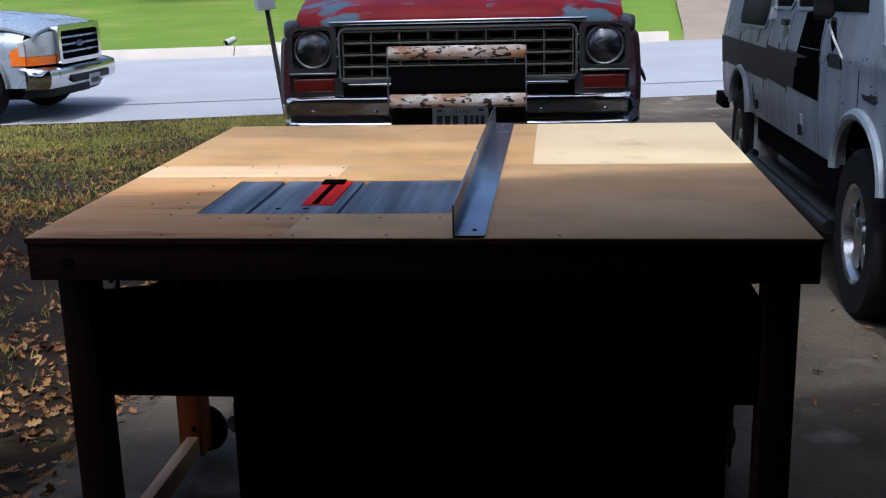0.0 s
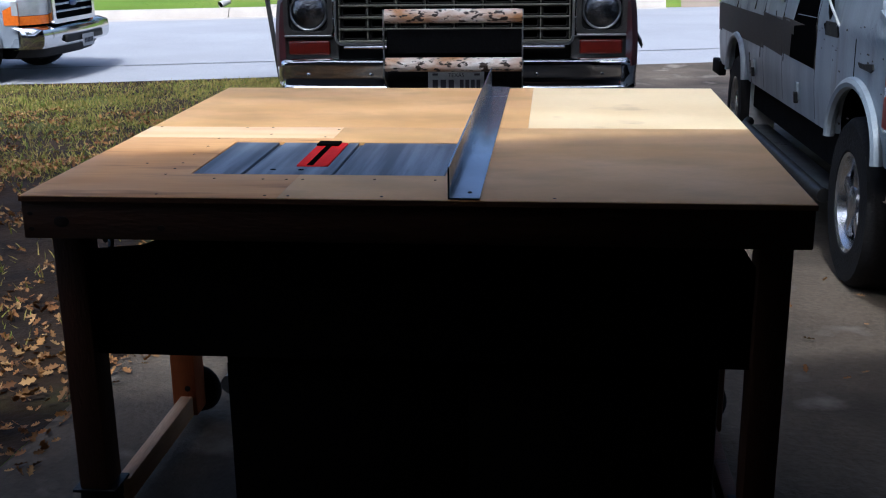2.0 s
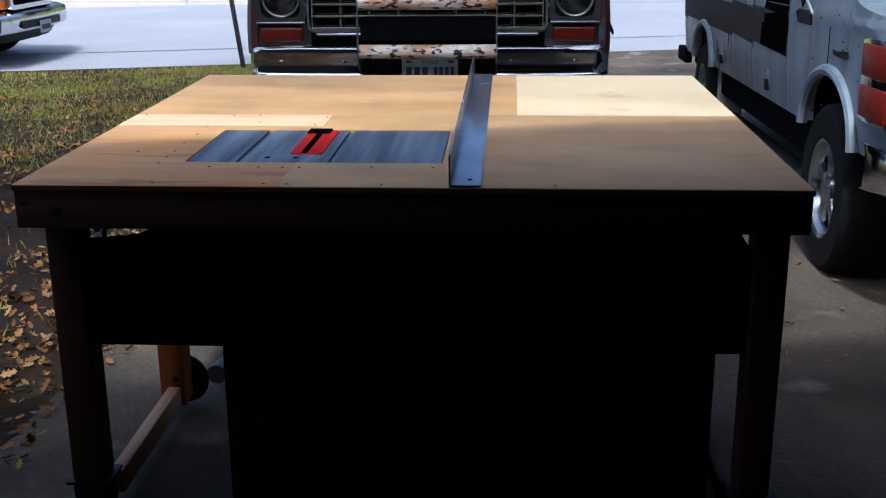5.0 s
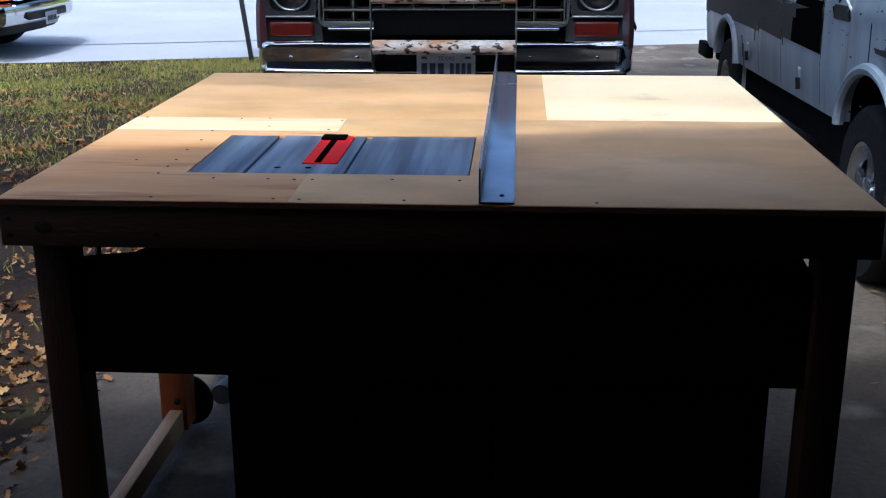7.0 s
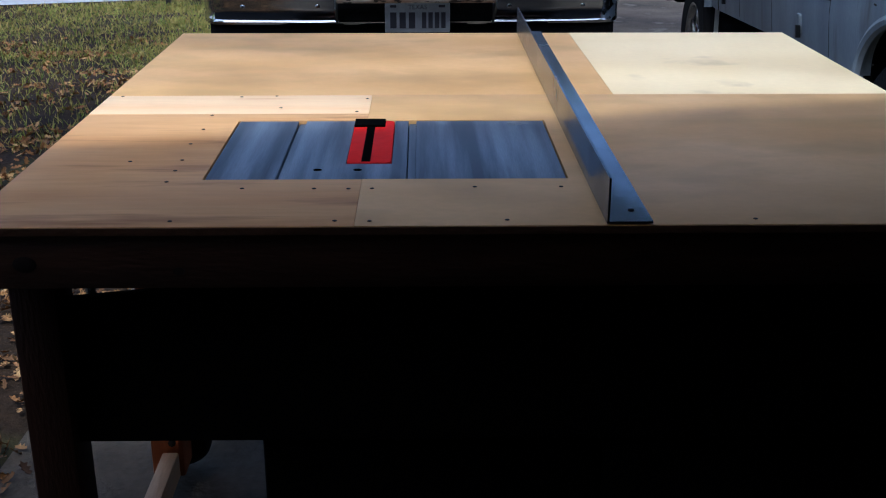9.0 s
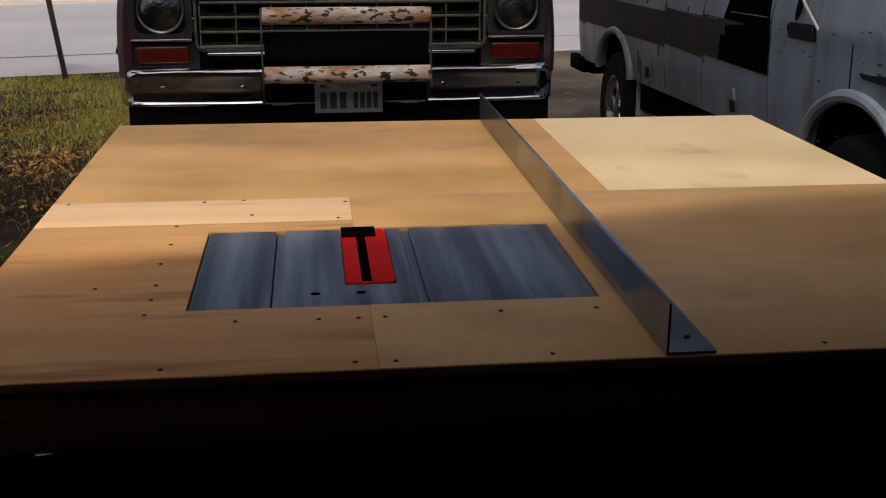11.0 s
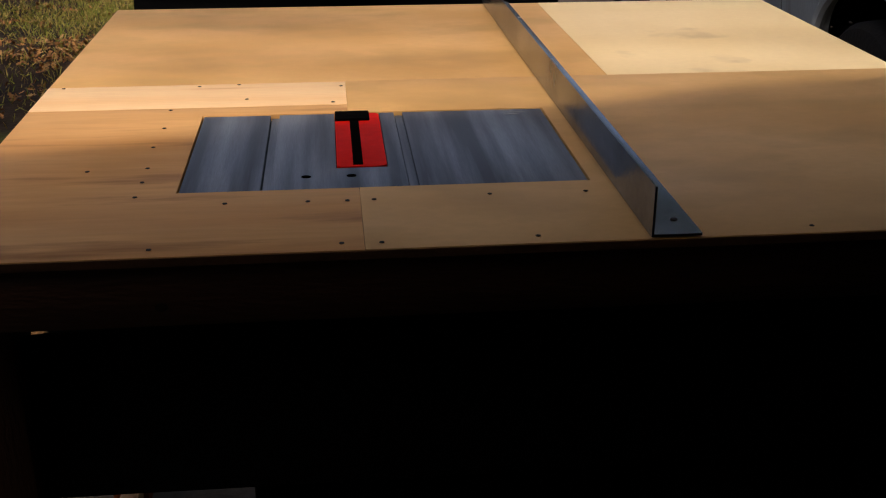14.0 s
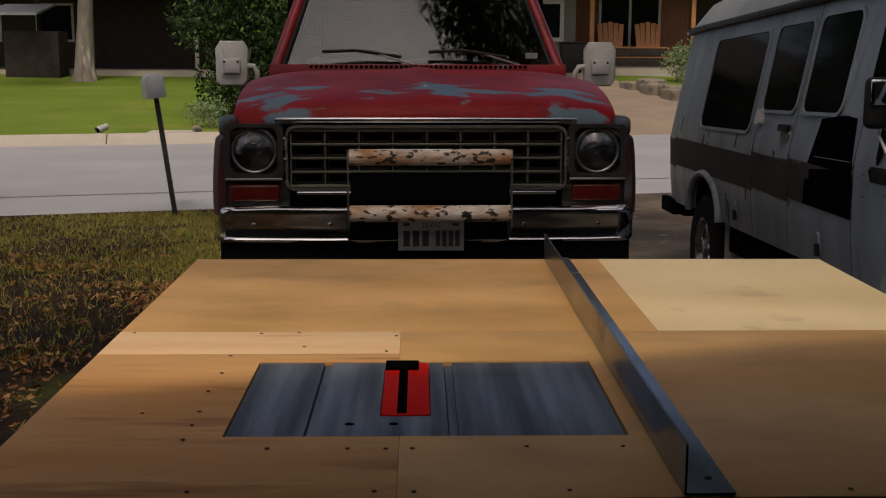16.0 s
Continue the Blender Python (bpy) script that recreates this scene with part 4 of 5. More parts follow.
WINS = ((2.34, 3.40, 1.19, 1.765), (1.655, 2.20, 1.315, 1.775), (1.05, 1.565, 1.315, 1.785))
for a, b, c, d in WINS:
    w = on_side("window", rrect(a, b, c, d, 0.06), DARK_GLASS, van, 0.006, "dark tinted side window")
    bm = bmesh.new()
    frame_ring(bm, rrect(a - 0.014, b + 0.014, c - 0.014, d + 0.014, 0.07), rrect(a + 0.004, b - 0.004, c + 0.004, d - 0.004, 0.057), "x", 0, 0.02)
    for v in bm.verts:
        v.co.y = vy(v.co.y)
        v.co.x += van_x(v.co.y, v.co.z) - 0.012
    part("window_frame", bm, VAN_PAINT, w)
on_side("window", [(0.10, 1.30), (0.80, 1.30), (0.80, 1.80), (0.60, 1.80), (0.42, 1.70)], DARK_GLASS, van, 0.006, "dark front door window")
# stripe in lengths, dark missing section, trim
for a, b in ((0.78, 1.62), (1.63, 2.22), (2.23, 4.0), (4.0, 4.18), (4.18, 4.33), (4.33, 4.47)):
    on_side("stripe", [(a, 0.865), (b, 0.885), (b, 1.085), (a if a > 1 else a + 0.02, 1.06)], VAN_STRIPE, van, 0.004)
on_side("stripe_edge", [(1.42, 1.061), (4.4, 1.083), (4.4, 1.098), (1.42, 1.075)], mat("trim_tape", (0.10, 0.09, 0.085), (0.3, 0.3, 0.3), 14, 0.6), van, 0.007)
on_side("dark_patch", [(0.79, 0.87), (1.38, 0.88), (1.36, 1.05), (1.26, 1.29), (0.99, 1.31), (0.86, 1.30), (0.79, 1.05)], BLACK_GAP, van, 0.009, "bare black section of the sliding door")
for y in (vy(0.785), vy(1.625), vy(2.225)):
    bm = bmesh.new()
    sheet(bm, lin(0.62, 1.86, 20), [0, 1], lambda z, f: (van_x(y, z) - 0.001, y + f * 0.005, z), thick=(0.006, 0, 0))
    part("door_seam", bm, VAN_STRIPE, van)
bm = bmesh.new()
sheet(bm, lin(0.885, 1.07, 8), [0, 1], lambda z, f: (van_x(0.05, z) - 0.002, 0.05 + f * 0.007, z), thick=(0.006, 0, 0))
part("door_seam", bm, BLACK_GAP, van)
for y, z in ((1.18, 0.715), (2.52, 0.72)):
    on_side("latch", rrect(y - 0.022, y + 0.022, z - 0.05, z + 0.05, 0.01), VAN_PAINT, van, 0.014)
    on_side("latch_pin", rrect(y - 0.035, y - 0.015, z - 0.06, z + 0.0, 0.006), BLACK_PLASTIC, van, 0.03)
on_side("hinge", rrect(2.14, 2.21, 1.24, 1.32, 0.01), WHITE_PLASTIC, van, 0.03, depth=0.03)
on_side("door_handle", rrect(1.66, 1.80, 1.215, 1.25, 0.012), BLACK_PLASTIC, van, 0.03)
on_side("handle_cup", rrect(1.67, 1.79, 1.16, 1.22, 0.02), CHROME_DULL, van, 0.008)
on_side("door_handle", rrect(0.37, 0.60, 1.045, 1.11, 0.014), BLACK_PLASTIC, van, 0.006)
on_side("marker_slot", [(-0.27, 0.958), (-0.23, 0.944), (-0.05, 0.950), (-0.02, 0.970), (-0.10, 0.968), (-0.26, 0.980)], BLACK_PLASTIC, van, 0.006)
# wheel arch lips
for c in (FA, RA):
    bm = bmesh.new()
    tube(bm, [(van_x(c + AR * math.cos(radians(a)), 0.7) - 0.012, c + (AR + 0.008) * math.cos(radians(a)), 0.60 + (AR + 0.008) * 0.67 * math.sin(radians(a))) for a in lin(0, 180, 25)], 0.026, 8)
    part("arch_lip", bm, VAN_PAINT, van)
    bm = bmesh.new()
    sheet(bm, [c + (AR + 0.02) * math.cos(radians(a)) for a in lin(0, 180, 17)], [0, 1], lambda y, f: (0.04 + f * 0.4, y, 0.61 + math.sqrt(max(0, (AR + 0.02) ** 2 - (y - c) ** 2)) * 0.67))
    part("wheel_well", bm, TRUCK_DARK, van)
for s, x in ((-1, 0.118), (1, VW - 0.118)):
    wheel(van, x, FA, 0.370, 0.370, 0.24, 0.205, s, RIM, 5)
    wheel(van, x, RA, 0.370, 0.370, 0.24, 0.205, s, RIM, 5)
part("chassis", boxed(0.32, VW - 0.32, -0.5, 4.75, 0.28, 0.70), TRUCK_DARK, van)
part("side_skirt", boxed(0.07, 0.12, FA + AR + 0.02, RA - AR - 0.02, 0.42, 0.61), TRUCK_DARK, van)
rb = part("running_board", tube(bmesh.new(), [(0.015, FA + 0.50, 0.30), (0.0, FA + 0.56, 0.30), (0.0, RA - 0.56, 0.30), (0.04, RA - 0.48, 0.32)], 0.036, 10), BLACK_PLASTIC, van, "dull black running board tube")
part("step", boxed(0.03, 0.16, FA + 0.56, RA - 0.56, 0.285, 0.31, 0.006), CHROME_DULL, rb)
part("mud_flap", boxed(0.05, 0.22, RA - AR - 0.0, RA - AR + 0.012, 0.12, 0.62), WHITE_PLASTIC, van)
# front corner: chrome framed lamps and bumper
for s in (0, 1):
    def X(x):
        return VW - x if s else x
    x0, x1 = sorted((X(-0.010), X(0.36)))
    lf = part("lamp_frame", boxed(x0, x1, -0.79, -0.46, 0.735, 1.060, 0.02), CHROME, van, "chrome frame of the stacked lamps")
    for z in (0.755, 0.910):
        part("turn_signal", boxed(x0 - 0.006, x1 + 0.006, -0.803, -0.485, z, z + 0.128, 0.012), VAN_LAMP, lf, "red-orange lamp lens")
bm = bmesh.new()
VB = [(0.0, 0.485), (-0.04, 0.495), (-0.05, 0.55), (-0.05, 0.62), (-0.02, 0.66), (0.02, 0.665)]
sheet(bm, [-0.0, 0.01, 0.04, 0.1, 0.2] + lin(0.35, VW - 0.35, 9) + [VW - 0.2, VW - 0.1, VW - 0.04, VW - 0.01, VW], list(range(6)),
      lambda x, i: (x, -0.86 + VB[i][0] + 0.30 * max(0, 1 - min(x, VW - x) / 0.12) ** 2.0, VB[i][1]), thick=(0, 0.02, 0))
part("bumper", bm, CHROME, van, "chrome front bumper")
part("rear_bumper", boxed(0.16, VW - 0.16, 4.88, 5.02, 0.44, 0.60, 0.03), TRUCK_DARK, van)
part("tail_corner", boxed(0.0, 0.06, 4.45, 4.88, 0.50, 0.615, 0.012), TRUCK_DARK, van)
mr = part("mirror", boxed(-0.13, -0.035, 0.38, 0.44, 1.27, 1.47, 0.028, 3), BLACK_PLASTIC, van, "black door mirror with chrome cap")
part("mirror_cap", boxed(-0.122, -0.045, 0.368, 0.385, 1.36, 1.462, 0.010), CHROME, mr)
part("mirror_arm", tube(bmesh.new(), [(-0.06, 0.42, 1.29), (-0.05, 0.46, 1.25), (-0.03, 0.42, 1.18), (-0.01, 0.36, 1.11), (0.005, 0.34, 1.08)], 0.006, 8), WHITE_PLASTIC, mr, "white bent mirror arm")
part("mirror_bracket", tube(bmesh.new(), [(-0.03, 0.44, 1.27), (0.0, 0.56, 1.15), (0.02, 0.60, 1.10)], 0.013, 6), BLACK_PLASTIC, mr)
part("floor_pan", boxed(0.1, VW - 0.1, -0.6, 4.85, 0.60, 0.66), TRUCK_DARK, van)

# things under the bench: black fillers where shade lies, and a cable
box_ = thing("shelf_shade_box", Matrix(), "black box added on the shelf to fill the shade under the table", "box")
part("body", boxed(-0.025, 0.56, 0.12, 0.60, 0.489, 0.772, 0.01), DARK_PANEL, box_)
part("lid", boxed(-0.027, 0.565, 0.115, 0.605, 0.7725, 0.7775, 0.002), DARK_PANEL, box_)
# black filler beside the saw body, closing a gap that lies in shade
part("saw_gap_fill", boxed(-0.755, SX0 + 0.029, 0.30, 0.60, 0.50, 0.776, 0.03, 3), BLACK_PLASTIC, saw)
cable = thing("power_cable", Matrix(), "black power cable looped beside the saw", "cable")
part("cord", tube(bmesh.new(), [(-0.71, 0.40, 0.745), (-0.76, 0.36, 0.755), (-0.80, 0.30, 0.75), (-0.83, 0.22, 0.725), (-0.80, 0.14, 0.71), (-0.74, 0.12, 0.705)], 0.008, 8), BLACK_PLASTIC, cable)
part("cord", tube(bmesh.new(), [(-0.71, 0.42, 0.70), (-0.75, 0.38, 0.725), (-0.79, 0.36, 0.73), (-0.84, 0.33, 0.71), (-0.86, 0.25, 0.705)], 0.007, 8), BLACK_PLASTIC, cable)


pipe_m = mat("grey_plastic_pipe", (0.085, 0.083, 0.082), (0.05, 0.049, 0.048), 8, 0.45, bump=0.02)
floor_pipe = thing("plastic_pipe", Matrix(), "grey plastic pipe lying on the drive under the table", "pipe")
part("tube", tube(bmesh.new(), [(-0.765, 0.93, 0.035), (-0.735, 1.30, 0.022)], 0.026, 14), pipe_m, floor_pipe)
part("collar", tube(bmesh.new(), [(-0.768, 0.90, 0.036), (-0.763, 0.955, 0.035)], 0.032, 14), pipe_m, floor_pipe)

# ---- silver pickup on the street ----
LAMP_CLEAR = mat("clear_lamp", (0.55, 0.56, 0.55), (0.45, 0.46, 0.45), 12, 0.15, 0.3, bump=0.03)
FX, FY = -5.90, 11.72
ford = thing("silver_pickup", pose(FX, FY, ground_z(-6, 12.2) + 0.03, 0, 0, 87), "silver pickup truck with chrome grille parked on the street", "truck")
FAY, FAR = 0.98, 0.50


def nose_y(x):
    """How far the nose curves back at a distance x from its middle."""
    return 0.02 + 0.05 * x * x + 0.20 * max(0, (abs(x) - 0.55) / 0.42) ** 2.2


for s_ in (-1, 1):
    ys = [0.25] + lin(0.3, FAY - FAR, 4) + [FAY - FAR * math.cos(radians(a)) for a in lin(2, 178, 19)] + lin(FAY + FAR, 5.6, 14)[1:]

    def fl(y):
        d = abs(y - FAY)
        return 0.58 + (math.sqrt(FAR ** 2 - d * d) if d < FAR else 0)

    def ff(y, v):
        zt = 1.22 + 0.10 * min(1, max(0, (y - 0.1)) / 1.4)
        z = fl(y) + (zt - fl(y)) * v
        return (s_ * (0.99 - 0.10 * max(0, (v - 0.75) / 0.25) ** 2 - 0.22 * max(0, 0.5 - y) ** 2 * 2.0), y, z)
    sheet(bm := bmesh.new(), ys, lin(0, 1, 12), ff, thick=(-s_ * 0.03, 0, 0))
    part("fender", bm, FORD_PAINT, ford)
    part("arch_lip", tube(bmesh.new(), [(s_ * 1.0, FAY - (FAR + 0.01) * math.cos(radians(a)), 0.58 + (FAR + 0.01) * math.sin(radians(a))) for a in lin(0, 180, 19)], 0.03, 8), CHROME_DULL, ford)
    wheel(ford, s_ * 0.86, FAY, 0.40, 0.40, 0.25, 0.21, s_, CHROME_DULL)
    wheel(ford, s_ * 0.86, 4.5, 0.40, 0.40, 0.25, 0.21, s_, CHROME_DULL)
    us = lin(0.575, 0.955, 9)
    lamp = part("headlamp", sheet(bmesh.new(), us, lin(0, 1, 4), lambda u, v: (s_ * u, nose_y(u) - 0.012 * math.sin(math.pi * v), 0.955 + v * (0.285 - 0.11 * ((u - 0.575) / 0.38) ** 2)), thick=(0, 0.05, 0)), LAMP_CLEAR, ford, "clear wrapped headlamp")
    part("turn_signal", sheet(bmesh.new(), us, lin(0, 1, 3), lambda u, v: (s_ * u, nose_y(u) - 0.006, 0.845 + v * 0.105), thick=(0, 0.05, 0)), AMBER, lamp, "amber turn signal")
    part("lamp_side", sheet(bmesh.new(), lin(0.225, 0.40, 6), lin(0, 1, 3), lambda y, v: (s_ * (1.0 - 0.44 * max(0, 0.5 - y) ** 2), y, 0.85 + v * (0.26 - 0.5 * (y - 0.225))), thick=(-s_ * 0.04, 0, 0)), AMBER, lamp)
    part("lamp_side_glass", sheet(bmesh.new(), lin(0.222, 0.29, 4), lin(0, 1, 3), lambda y, v: (s_ * (1.006 - 0.44 * max(0, 0.5 - y) ** 2), y, 0.965 + v * 0.16), thick=(-s_ * 0.02, 0, 0)), LAMP_CLEAR, lamp)


def fhood(x, y):
    return 1.30 + 0.10 * min(1, (y - 0.02) / 0.35) ** 0.6 + 0.08 * max(0, y - 0.3) - 0.10 * (abs(x) / 0.9) ** 4


sheet(bm := bmesh.new(), lin(-0.90, 0.90, 25), [0.03, 0.05, 0.1, 0.2, 0.35, 0.6, 1.0, 1.5], lambda x, y: (x, y + 0.10 * (abs(x) / 0.9) ** 2 * (1.5 - y) / 1.5, fhood(x, y)), thick=(0, 0, -0.03))
part("hood", bm, FORD_PAINT, ford)
fg = part("grille", frame_ring(bmesh.new(), rrect(-0.57, 0.57, 0.83, 1.31, 0.05), rrect(-0.50, 0.50, 0.885, 1.235, 0.04), "y", -0.03, 0.08), CHROME, ford, "chrome grille frame")
part("grille_back", boxed(-0.56, 0.56, 0.06, 0.1, 0.86, 1.28), TRUCK_DARK, fg)
for z in (0.97, 1.06, 1.15):
    part("grille_bar", boxed(-0.50, 0.50, -0.01, 0.03, z - 0.012, z + 0.012, 0.004), FORD_PAINT, fg)
part("badge", lathe(bmesh.new(), [(0.05, 0), (0.05, 0.012), (0.04, 0.018)], 20, Matrix.Translation((0, -0.012, 1.06)) @ Matrix.Rotation(radians(90), 4, "X") @ Matrix.Diagonal((1.9, 0.8, 1, 1))), mat("badge_blue", (0.03, 0.06, 0.16), None, 5, 0.3), fg)
FB = [(0.06, 0.555), (-0.01, 0.56), (-0.045, 0.60), (-0.06, 0.70), (-0.045, 0.785), (0.07, 0.82)]
sheet(bm := bmesh.new(), [-1.0, -0.99, -0.96, -0.9] + lin(-0.8, 0.8, 13) + [0.9, 0.96, 0.99, 1.0], list(range(6)), lambda x, i: (x, -0.08 + FB[i][0] + 0.10 * x * x + 0.22 * max(0, (abs(x) - 0.9) / 0.1) ** 2, FB[i][1]), thick=(0, 0.02, 0))
fb = part("bumper", bm, CHROME, ford, "wide chrome bumper")
part("bumper_insert", boxed(-0.50, 0.50, -0.155, -0.10, 0.60, 0.70, 0.02), BLACK_PLASTIC, fb)
part("valance", sheet(bmesh.new(), lin(-0.84, 0.84, 17), lin(0, 1, 4), lambda x, v: (x, -0.06 + 0.12 * x * x + 0.24 * max(0, (abs(x) - 0.6) / 0.24) ** 2 + 0.10 * (1 - v), 0.44 + 0.125 * v), thick=(0, 0.03, 0)), BLACK_PLASTIC, ford, "black lower valance")
fp = part("number_plate", boxed(-0.15, 0.15, -0.185, -0.175, 0.52, 0.67), PLATE_WHITE, ford, "pale number plate")
bars(fp, -0.12, 0.12, -0.186, 0.56, 0.62, 6, PLATE_INK)
part("cab", prism(bmesh.new(), [(1.5, 1.25), (5.6, 1.25), (5.6, 1.32), (3.9, 1.40), (3.8, 1.95), (2.2, 1.95)], "x", -0.84, 0.84, 0.04), FORD_PAINT, ford)
part("windscreen", prism(bmesh.new(), [(1.50, 1.33), (1.53, 1.31), (2.17, 1.93), (2.14, 1.95)], "x", -0.72, 0.72), DARK_GLASS, ford)
for s_ in (-1, 1):
    part("side_glass", prism(bmesh.new(), [(1.9, 1.36), (3.6, 1.36), (3.55, 1.86), (2.25, 1.86)], "x", *sorted((s_ * 0.846, s_ * 0.80))), DARK_GLASS, ford)
part("chassis", boxed(-0.6, 0.6, 0.2, 5.4, 0.40, 0.7), TRUCK_DARK, ford)
part("engine_block", boxed(-0.85, 0.85, 0.16, 1.9, 0.7, 1.12), TRUCK_DARK, ford)

# the body rides low on its springs
for ob in ford.children_recursive:
    if not ob.name.startswith(("tyre", "rim", "drum")):
        for v in ob.data.vertices:
            v.co.z -= 0.15

# ---- mailbox ----
mb = thing("mailbox", pose(-3.10, 11.25, ground_z(-3.10, 11.25), 0, -7.0, 0), "grey metal mailbox on a leaning black post", "mailbox")
part("post", boxed(-0.025, 0.025, -0.025, 0.025, -0.1, 1.35, 0.004), POST_BLACK, mb)
arch = [(-0.10, 0.0), (0.10, 0.0), (0.10, 0.17)] + [(0.10 * math.cos(radians(a)), 0.17 + 0.10 * math.sin(radians(a))) for a in lin(15, 165, 9)] + [(-0.10, 0.17)]
bm = prism(bmesh.new(), arch, "y", -0.25, 0.25, 0.006)
bmesh.ops.transform(bm, matrix=pose(-0.02, 0.0, 1.35, 0, 0, 20), verts=bm.verts)
mbx = part("box", bm, MAIL_GREY, mb, "rounded grey mailbox")
bm = prism(bmesh.new(), arch, "y", -0.262, -0.252, 0.003)
bmesh.ops.transform(bm, matrix=pose(-0.02, 0.0, 1.352, 0, 0, 20) @ Matrix.Diagonal((1.03, 1, 1.02, 1)), verts=bm.verts)
part("door", bm, MAIL_GREY, mbx)


# ---- leaves and grass ----
def island_mat(name, cols, rough=0.8):
    """Pieces of one mesh take their tones at random."""
    m = bpy.data.materials.new(name)
    m.use_nodes = True
    nt, b = m.node_tree, m.node_tree.nodes["Principled BSDF"]
    g, r = nt.nodes.new("ShaderNodeNewGeometry"), nt.nodes.new("ShaderNodeValToRGB")
    for k, c in enumerate(cols):
        e = r.color_ramp.elements[k] if k < 2 else r.color_ramp.elements.new(1)
        e.position, e.color = k / (len(cols) - 1), (*c, 1)
    nt.links.new(g.outputs["Random Per Island"], r.inputs[0])
    nt.links.new(r.outputs[0], b.inputs["Base Color"])
    b.inputs["Roughness"].default_value = rough
    b.inputs["Specular IOR Level"].default_value = 0.25
    return m


LEAF_R = island_mat("fallen_leaf", [(0.30, 0.135, 0.040), (0.10, 0.042, 0.015), (0.46, 0.27, 0.105), (0.19, 0.078, 0.026), (0.38, 0.19, 0.062), (0.06, 0.028, 0.012)])
GRASS_R = island_mat("verge_grass", [(0.13, 0.19, 0.022), (0.33, 0.245, 0.07), (0.18, 0.215, 0.03), (0.37, 0.27, 0.085), (0.09, 0.14, 0.018)])
LAWN_R = island_mat("lawn_grass", [(0.13, 0.195, 0.027), (0.15, 0.215, 0.034), (0.115, 0.175, 0.024)])
CROWN_R = island_mat("crown_leaf", [(0.035, 0.075, 0.015), (0.06, 0.11, 0.025), (0.045, 0.09, 0.02), (0.09, 0.14, 0.04)])
# three near-black tones hold the shrub's shade, one bright tone its highlights
SHRUB_R = island_mat("shrub_leaf_shaded", [(0.010, 0.024, 0.005), (0.018, 0.04, 0.008), (0.012, 0.03, 0.006), (0.07, 0.12, 0.02)])
PALE_R = island_mat("pale_leaf", [(0.14, 0.20, 0.09), (0.20, 0.26, 0.14), (0.10, 0.15, 0.06)])
rng = np.random.default_rng(7)


def cloud(name, pts, size, material, parent=None, up=0.35, shape="leaf"):
    """One mesh of many small leaves at pts, turned at random; up: how far they lie flat."""
    n = len(pts)
    if shape == "oak":
        base = np.array([(-0.5, 0.02, 0.02), (-0.30, 0.10, 0.03), (-0.22, 0.26, 0.10), (-0.06, 0.13, 0.02), (0.08, 0.30, 0.12), (0.20, 0.12, 0.05), (0.36, 0.20, 0.13), (0.5, 0.0, 0.10),
                         (0.34, -0.17, 0.12), (0.18, -0.11, 0.05), (0.06, -0.28, 0.13), (-0.08, -0.12, 0.02), (-0.25, -0.23, 0.10), (-0.32, -0.08, 0.03)])
    elif shape == "leaf":
        base = np.array([(-0.5, 0, 0), (-0.18, 0.26, 0.06), (0.12, 0.20, 0.05), (0.5, 0, 0.12), (0.14, -0.22, 0.05), (-0.2, -0.24, 0.07)])
    else:
        base = np.array([(-0.06, 0, 0), (0.06, 0, 0), (0.045, 0.08, 0.6), (0.0, 0.26, 1.0)])
    k = len(base)
    a = rng.uniform(0, 2 * np.pi, n)
    tx, ty = rng.normal(0, up, n), rng.normal(0, up, n)
    sz = size * rng.uniform(0.6, 1.35, n)
    V = base[None] * sz[:, None, None]
    V = np.stack((V[..., 0], V[..., 1] * np.cos(tx)[:, None] - V[..., 2] * np.sin(tx)[:, None], V[..., 1] * np.sin(tx)[:, None] + V[..., 2] * np.cos(tx)[:, None]), -1)
    V = np.stack((V[..., 0] * np.cos(ty)[:, None] + V[..., 2] * np.sin(ty)[:, None], V[..., 1], -V[..., 0] * np.sin(ty)[:, None] + V[..., 2] * np.cos(ty)[:, None]), -1)
    V = np.stack((V[..., 0] * np.cos(a)[:, None] - V[..., 1] * np.sin(a)[:, None], V[..., 0] * np.sin(a)[:, None] + V[..., 1] * np.cos(a)[:, None], V[..., 2]), -1)
    V += np.asarray(pts)[:, None, :]
    me = bpy.data.meshes.new(name)
    me.from_pydata(V.reshape(-1, 3).tolist(), [], [list(range(i * k, i * k + k)) for i in range(n)])
    me.materials.append(material)
    ob = new(name, me)
    ob.parent = parent
    return ob


def scatter(n, x0, x1, y0, y1, lift, keep):
    out = []
    while len(out) < n:
        x, y = rng.uniform(x0, x1), rng.uniform(y0, y1)
        if rng.uniform() < keep(x, y):
            out.append((x, y, ground_z(x, y) + lift))
    return out


def patch(x, y):
    return 0.45 + 1.3 * noise.noise((x * 0.7, y * 0.7, 3)) + 0.4 * noise.noise((x * 2.3, y * 2.3, 5))


def green(x, y):
    return min(1, max(0.02 + 0.25 * min(1, max(0, (y - 4) / 3)), patch(x, y) * (0.25 + 0.14 * max(0, y - 1.5)) - 0.25 - 0.35 * max(0, 1 - (y - 2) / 2.5)))


def litter(x, y):
    drift = 0.55 * noise.noise((x * 1.1, y * 1.1, 9)) + 0.65 * noise.noise((x * 3.4, y * 3.4, 4))
    return min(1, max(0, 0.42 - 0.05 * y + 1.3 * drift)) * min(1, max(0, (x + 7.5) / 4))


